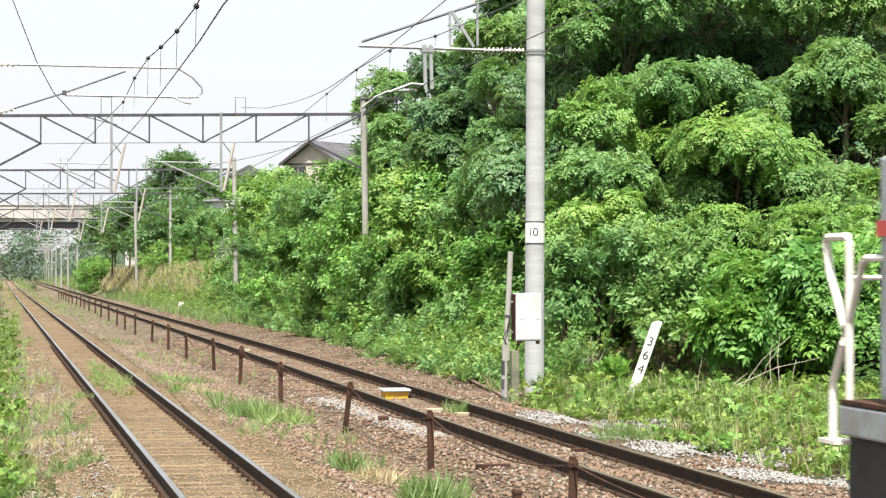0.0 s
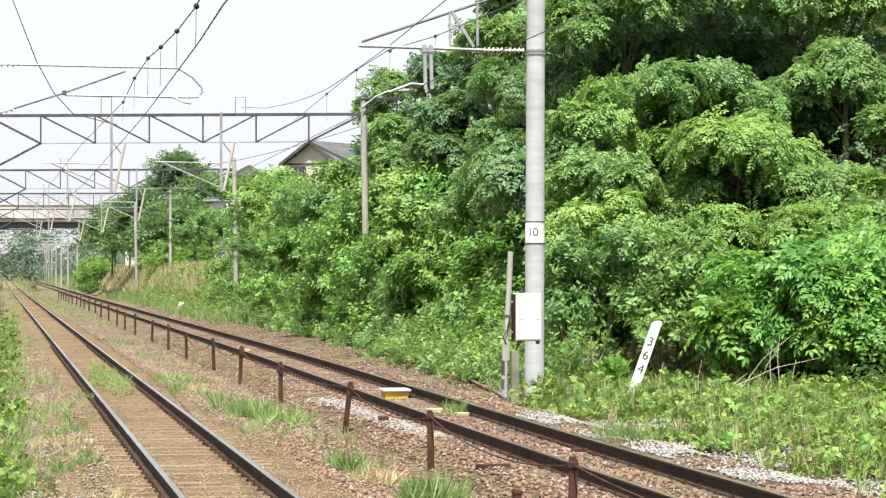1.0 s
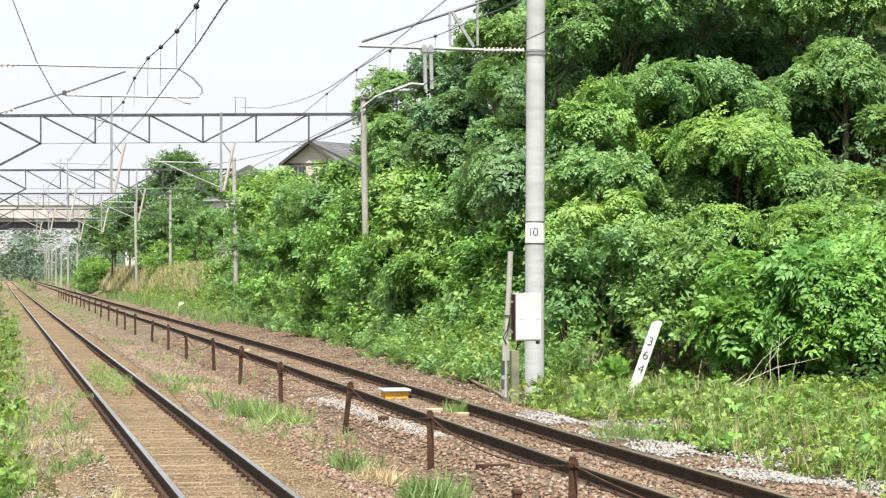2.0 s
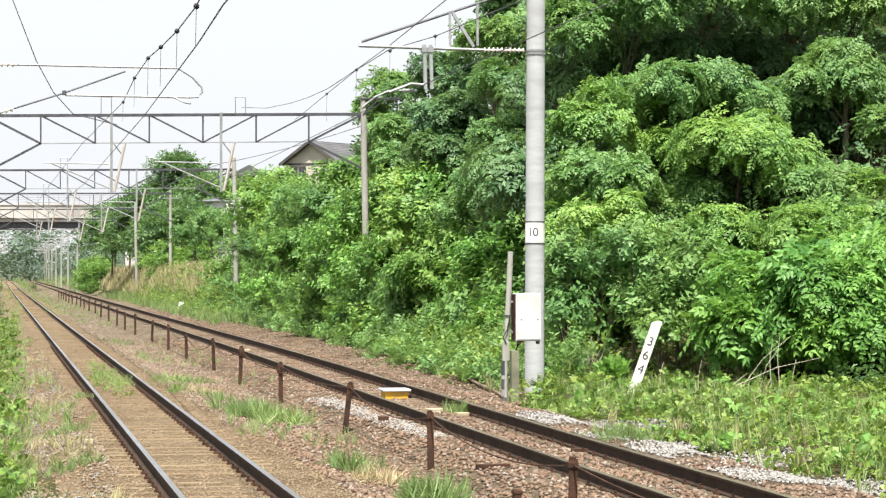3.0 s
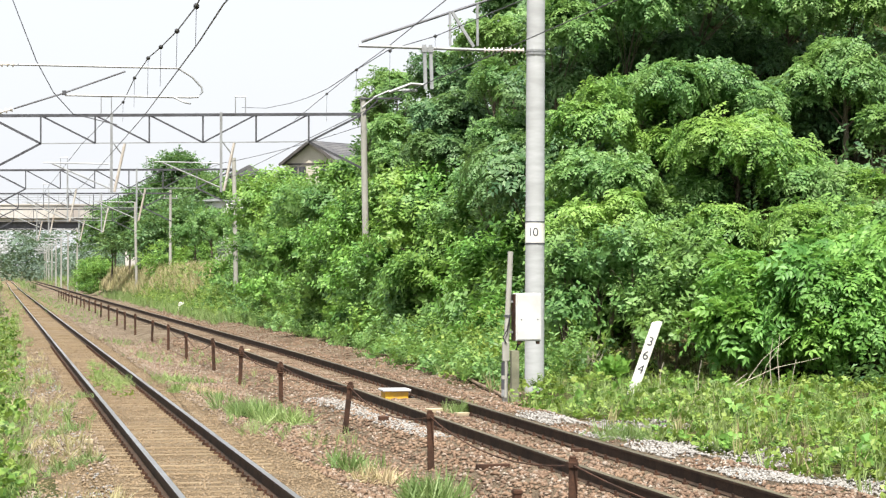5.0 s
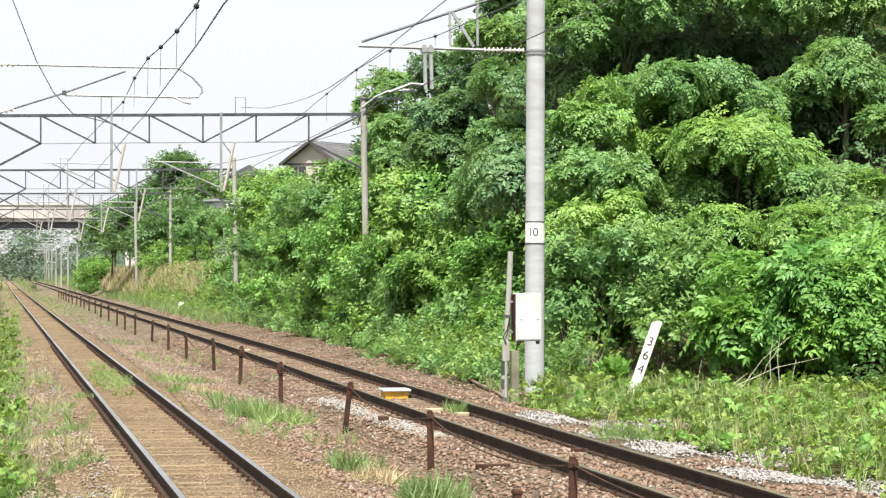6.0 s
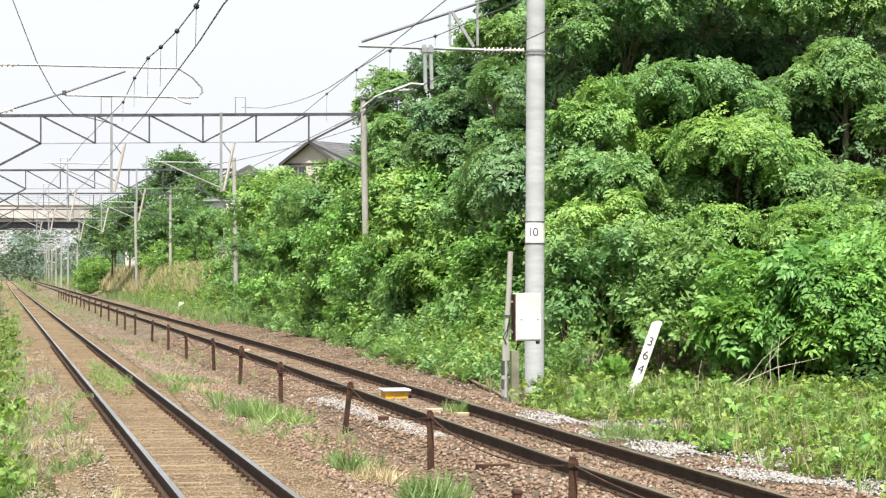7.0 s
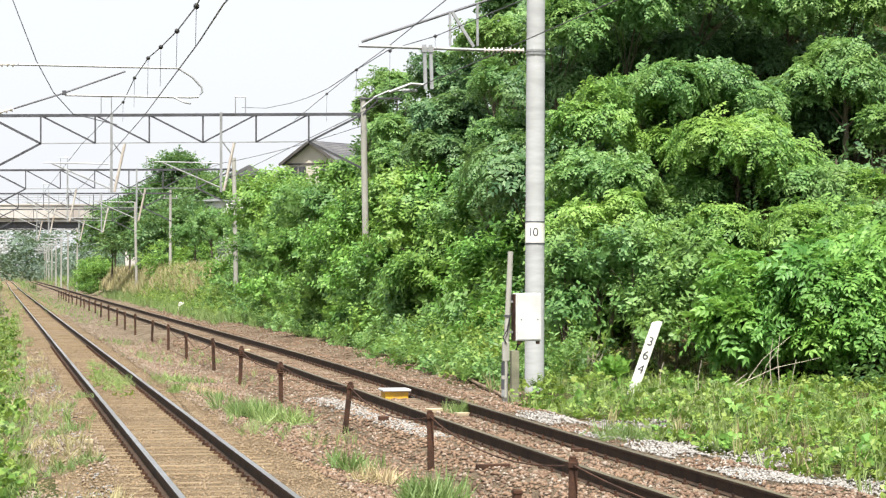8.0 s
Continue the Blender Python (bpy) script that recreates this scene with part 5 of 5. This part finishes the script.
patch("bank_foot_weeds", "broad", lifted(scatter(7600, 9.9, 13.2, 48, 185, lambda x, y: x > EDGE(y) + 0.25 - 0.9 * (y > 115) + rng.exponential(0.4, len(x))), 0.7), 0.36, LEAF_WEED, "light green weeds along the foot of the bushes", "weeds", 0.7)
def sloped(pts):
    """Raised on a slope that climbs from the edge of the ballast."""
    pts = pts.copy()
    pts[:, 2] += rng.random(len(pts)) * (0.12 + 0.45 * np.clip(pts[:, 0] - EDGE(pts[:, 1]), 0, 2))
    return pts


patch("bank_slope_weeds", "shoot", sloped(scatter(6000, 9.9, 13.6, 47.5, 135, lambda x, y: (x > EDGE(y) + 0.2 * np.sin(y * 1.3) + rng.exponential(0.12, len(x))) & (x < EDGE(y) + 1.9))), 0.44, LEAF_LIGHT, "light green weeds climbing the foot of the bank", "weeds", 0.8, 0.5)
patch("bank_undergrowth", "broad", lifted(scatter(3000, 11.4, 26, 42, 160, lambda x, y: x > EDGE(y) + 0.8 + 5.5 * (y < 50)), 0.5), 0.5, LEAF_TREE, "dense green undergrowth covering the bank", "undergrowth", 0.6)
patch("bank_grass", "grass", scatter(3600, 9.2, 15.5, 24, 130, lambda x, y: x > EDGE(y) + 0.15 + 0.4 * np.sin(y * 0.9) + rng.exponential(0.6, len(x)) - 0.8 * (rng.random(len(x)) < 0.1)), 0.40, GRASS, "long green grass along the foot of the bank", "grass", 1.2, 0.25)
patch("far_grass", "grass", np.concatenate([scatter(1500, 9.6, 20, 110, 300, lambda x, y: x > EDGE(y) - 0.9), scatter(1500, 13.8, 22, 128, 215), scatter(2600, 9.9, 13.5, 100, 230, lambda x, y: x > EDGE(y) - 0.2 - 0.8 * (y > 110))]), 0.62, GRASS, "green grass on the far bank", "grass", 1.2, 0.3)
patch("ballast_grass", "grass", np.concatenate([scatter(1300, 3.6, 5.9, 34, 300, lambda x, y: np.sin(y * 0.4) + np.sin(y * 0.13 + x) > 0.4), scatter(1800, 0.4, 6.0, 130, 420, lambda x, y: np.abs(x - 2.4) > 0.5)]), 0.26, GRASS, "thin grass growing between the tracks", "grass", 1.0, 0.4)
patch("withered_stalks", "grass", scatter(190, 10.0, 16.5, 26, 50, lambda x, y: (np.sin(x * 0.9 + y * 0.35) > -0.2) & clear_of_post(x, y)), 0.5, DRY_GRASS, "withered straw stalks standing among the weeds", "grass", 1.3, 0.3)
patch("dry_grass", "grass", scatter(2600, 11.3, 14.8, 140, 290, lambda x, y: x > 11.3 + 0.5 * (y < 175)), 1.1, DRY_GRASS, "tall straw-coloured dry grass on the bank", "grass", 1.5, 0.2)
patch("verge_weeds", "weed", lifted(scatter(4200, -3.0, 0.95, 18, 120, lambda x, y: x < 0.22 + 0.0095 * (y - 20) - rng.exponential(0.16, len(x)) + 0.14 * np.sin(y * 0.5)), 0.5), 0.17, LEAF_WEED, "bright green weeds on the verge by the near track", "weeds", 0.6)
patch("verge_grass", "grass", scatter(2600, -1.0, 1.25, 18, 130, lambda x, y: (x < 0.4 + 0.0095 * (y - 20)) | (np.sin(y * 0.45 + 3 * x) + np.sin(y * 0.17) > 0.75)), 0.26, GRASS, "short green grass on the verge by the near track", "grass", 1.0, 0.4)
patch("verge_straw", "grass", scatter(700, 0.1, 1.3, 20, 70, lambda x, y: np.sin(y * 0.6 + 1) + np.sin(2.2 * y + 3 * x) > 0.3), 0.30, DRY_GRASS, "withered straw on the verge by the near track", "grass", 1.0, 0.5)


patch("track_weeds", "grass", scatter(520, 1.98, 2.78, 44, 60, lambda x, y: np.abs(x - 2.42) < 0.38 * np.exp(-((y - 51) / 6.0) ** 2) + rng.normal(0, 0.1, len(x)), 0.13), 0.15, GRASS, "bright green grass growing between the rails", "grass", 0.7, 0.6)
patch("track_moss", "weed", scatter(260, 1.98, 2.78, 44, 60, lambda x, y: np.abs(x - 2.42) < 0.34 * np.exp(-((y - 51) / 5.0) ** 2) + rng.normal(0, 0.1, len(x)), 0.03), 0.07, LEAF_WEED, "small bright weeds growing between the rails", "weeds", 0.7, 0.6)


def tuft(x, y, n, r, size, material=GRASS, label="tuft of green grass growing in the ballast"):
    p = np.stack([x + rng.normal(0, r, n), y + rng.normal(0, r * 1.6, n), np.zeros(n)], 1)
    p[:, 2] = [ground_z(a, b) + (0.16 if abs(a - 2.4) < 1.0 else 0.0) for a, b in p[:, :2]]
    patch("grass_tuft", "grass", p, size, material, label, "grass", 0.8, 0.5)


for x, y, n, r, s in ((4.4, 40.5, 130, 0.26, 0.44), (4.85, 39.5, 70, 0.22, 0.40), (4.75, 25.3, 90, 0.16, 0.44), (4.35, 46.5, 40, 0.2, 0.24), (4.5, 54, 50, 0.25, 0.24), (1.05, 36, 60, 0.2, 0.2), (0.95, 30, 70, 0.2, 0.2), (1.3, 42, 50, 0.2, 0.18), (3.5, 47, 40, 0.2, 0.25), (7.7, 38.6, 40, 0.10, 0.28), (4.55, 29.8, 40, 0.18, 0.35), (3.9, 52, 50, 0.25, 0.3), (8.9, 32.5, 60, 0.2, 0.35)):
    tuft(x, y, n, r, s)
tuft(4.62, 28.2, 40, 0.16, 0.30, DRY_GRASS, "tuft of withered grey grass in the ballast")
tuft(4.2, 48.5, 30, 0.22, 0.26, DRY_GRASS, "tuft of withered grey grass in the ballast")


def dead_stems():
    P = thing("dead_branches", pose(14.75, 42.8, -0.05), "bleached dead stems leaning among the weeds", "dead branches")
    for a, b in (((-0.7, 0, 0), (0.35, 0, 1.05)), ((-0.75, 0, 0.1), (0.95, 0, 0.62)), ((-0.05, 0, 0), (-0.02, 0, 1.0)), ((0.12, 0, 0), (0.12, 0, 1.1)), ((-0.3, 0, 0), (0.1, 0, 0.8)), ((-1.5, 0, -0.3), (-1.45, 0, 0.6)), ((-1.1, -0.4, -0.2), (-0.6, -0.2, 0.35)), ((-2.2, 0.2, -0.1), (-2.15, 0.2, 0.55)), ((0.3, -0.3, -0.2), (0.34, -0.3, 0.6))):
        bm = bmesh.new()
        a, b = Vector(a), Vector(b)
        tube(bm, [a, a.lerp(b, 0.5) + Vector((-0.05, 0, 0.08)), b], [0.009, 0.007, 0.004], 6)
        part("stem", bm, DEAD, P)


dead_stems()


def dry_twigs():
    """A leafless grey shrub in the shady hollow behind the distance post."""
    P = thing("dead_shrub", pose(12.5, 49.0, ground_z(12.5, 49.0)), "leafless grey shrub of thin dry twigs in a hollow", "dead shrub")
    for i in range(26):
        q, lean, h = random.uniform(0, 6.28), random.uniform(0.05, 0.55), random.uniform(0.6, 1.15)
        a = Vector((random.uniform(-0.2, 0.2), random.uniform(-0.2, 0.2), -0.05))
        b = a + Vector((lean * math.cos(q) * h, lean * math.sin(q) * h, h))
        m = a.lerp(b, 0.55) + Vector((random.uniform(-0.06, 0.06), random.uniform(-0.06, 0.06), 0))
        bm = bmesh.new()
        tube(bm, [a, m, b], [0.010, 0.007, 0.003], 5)
        for k in range(2):
            e = m + Vector((random.uniform(-0.22, 0.22), random.uniform(-0.22, 0.22), random.uniform(0.15, 0.35)))
            tube(bm, [m, e], [0.005, 0.002], 4)
        part("twig", bm, DEAD, P)


dry_twigs()
x, y, cz, rx, rz = (10.8, 45.3, -0.1, 0.2, 0.2)
crowned("bush", x, y, cz, rx, rz, "shoot", 0.20, 60, LEAF_WEED, "small yellow-green shrub at the pole's foot", "small shrubs by the posts")
x, y, cz, rx, rz = (12.5, 46.2, 0.1, 0.3, 0.2)
crowned("bush", x, y, cz, rx, rz, "weed", 0.26, 22, LEAF_PINNATE, "clump of large bright leaves beside the distance post", "small shrubs by the posts")


# ---- the last wagon of the passing train ----
def wagon():
    P = thing("flat_wagon", pose(7.22, 16.05, 0), "blue-grey flat wagon with off-white end handrails, passing", "railway wagon")
    bm = bmesh.new()
    box(bm, -1.2, 1.2, -19.0, 0.0, 1.06, 1.28, None, 0.02)
    part("underframe", bm, WAGON_GREY, P)
    bm = bmesh.new()
    box(bm, -1.2, 1.2, -19.0, -0.02, 1.284, 1.32, None, 0.006)
    part("deck", bm, RUST, P, "rusty brown deck")
    for sx in (-1.15, 1.15):
        bm = bmesh.new()
        tube(bm, [(sx, -0.10, 1.30), (sx, -0.10, 2.44), (sx, -0.07, 2.50), (sx, 0.34, 2.50), (sx, 0.38, 2.46), (sx, 0.30, 2.25), (sx, 0.0, 1.85), (sx, 0.02, 1.72), (sx, 0.22, 1.45), (sx, 0.24, 1.35), (sx, 0.24, 1.02)], 0.030, 8)
        part("handrail", bm, WAGON_WHITE, P)
        bm = bmesh.new()
        tube(bm, [(sx, -0.08, 1.85), (sx, -0.34, 2.28), (sx, -0.44, 2.34), (sx, -1.1, 2.34), (sx, -1.1, 1.3)], 0.030, 8)
        part("side_rail", bm, WAGON_WHITE, P)
        bm = bmesh.new()
        box(bm, sx - 0.1, sx + 0.1, -0.05, 0.28, 0.99, 1.02)
        part("step", bm, WAGON_WHITE, P)
    bm = bmesh.new()
    tube(bm, [(-1.05, -0.5, 0.62), (1.05, -0.5, 0.62)], 0.20, 12)
    box(bm, -1.12, 1.12, -0.9, 0.02, 0.50, 1.055, None, 0.03)
    part("brake_gear", bm, BLACK, P, "dark brake gear under the end of the frame")
    bm = bmesh.new()
    tube(bm, [(-1.13, -0.08, 2.2), (1.13, -0.08, 2.2)], 0.02, 8)
    part("end_rail", bm, WAGON_WHITE, P)
    bm = bmesh.new()
    box(bm, -0.15, 0.15, 0.0, 0.45, 0.75, 1.0, None, 0.03)
    part("coupler", bm, BLACK, P)
    for by in (-2.2, -16.4):
        bm = bmesh.new()
        for sx in (-0.95, 0.95):
            box(bm, sx - 0.08, sx + 0.08, by - 1.5, by + 1.5, 0.45, 0.80, None, 0.04)
        box(bm, -1.0, 1.0, by - 0.25, by + 0.25, 0.5, 1.0, None, 0.03)
        bogie = part("bogie", bm, BLACK, P)
        for wy in (by - 0.95, by + 0.95):
            bm = bmesh.new()
            tube(bm, [(-0.62, wy, 0.43), (-0.56, wy, 0.43), (-0.5, wy, 0.43), (0.5, wy, 0.43), (0.56, wy, 0.43), (0.62, wy, 0.43)], [0.41, 0.43, 0.08, 0.08, 0.43, 0.41], 24)
            part("wheelset", bm, BLACK, bogie)
    return P


def container():
    P = thing("freight_container", pose(7.22, 15.32, 1.33), "low pale grey freight container with red band on the wagon", "container")
    bm = bmesh.new()
    box(bm, -1.17, 1.17, -12.0, 0.0, 0.02, 1.72, None, 0.03)
    part("body", bm, WAGON_GREY, P)
    for sx in (-1.17, 1.17):
        for i in range(24):
            bm = bmesh.new()
            box(bm, sx - 0.02, sx + 0.02, -0.5 * i - 0.30, -0.5 * i - 0.12, 0.12, 1.62)
            part("rib", bm, WAGON_GREY, P)
        bm = bmesh.new()
        box(bm, sx - 0.025, sx + 0.025, -11.9, -0.005, 1.16, 1.27)
        part("band", bm, RED, P, "red band")
    return P


WAGON, CONTAINER = wagon(), container()


patch("verge_grass_far", "grass", scatter(1500, -8, 26, 300, 620, lambda x, y: (x < 0.9) | (x > 9.4) | ((x > 3.9) & (x < 5.6))), 1.3, GRASS, "rank green grass beside the track near the bridge", "grass", 1.3, 0.3)
# this undergrowth too gets its haze from the blue-grey leaf colour
patch("far_undergrowth", "broad", lifted(scatter(1300, -14, 34, 470, 640, lambda x, y: (x < 0.6) | (x > 9.8) | (y > 585)), 6.0), 1.6, LEAF_HAZE_TINTED, "undergrowth beyond the bridge with haze put in its leaf colour", "undergrowth", 0.6)


def motions():
    for ob, y in ((WAGON, 16.05), (CONTAINER, 15.32)):
        z = ob.location.z
        walk(ob, [(0.1 * i, pose(7.22, y - 1.9 * i, z)) for i in (0, 1, 2, 5, 10, 20, 40, 80)])
    # the feathery bushes rock in the draught of the train and settle
    for k, ob in enumerate(BUSHES):
        x, y, z = ob.location
        rows = []
        for i in range(17):
            t = 0.5 * i
            a = 2.6 * math.exp(-1.1 * t) * math.cos(2.2 * t + 0.5 * k) + 0.35 * math.sin(1.9 * t + k)
            rows.append((t, pose(x, y, z, 0.4 * a, a, 0)))
        walk(ob, rows)


motions()
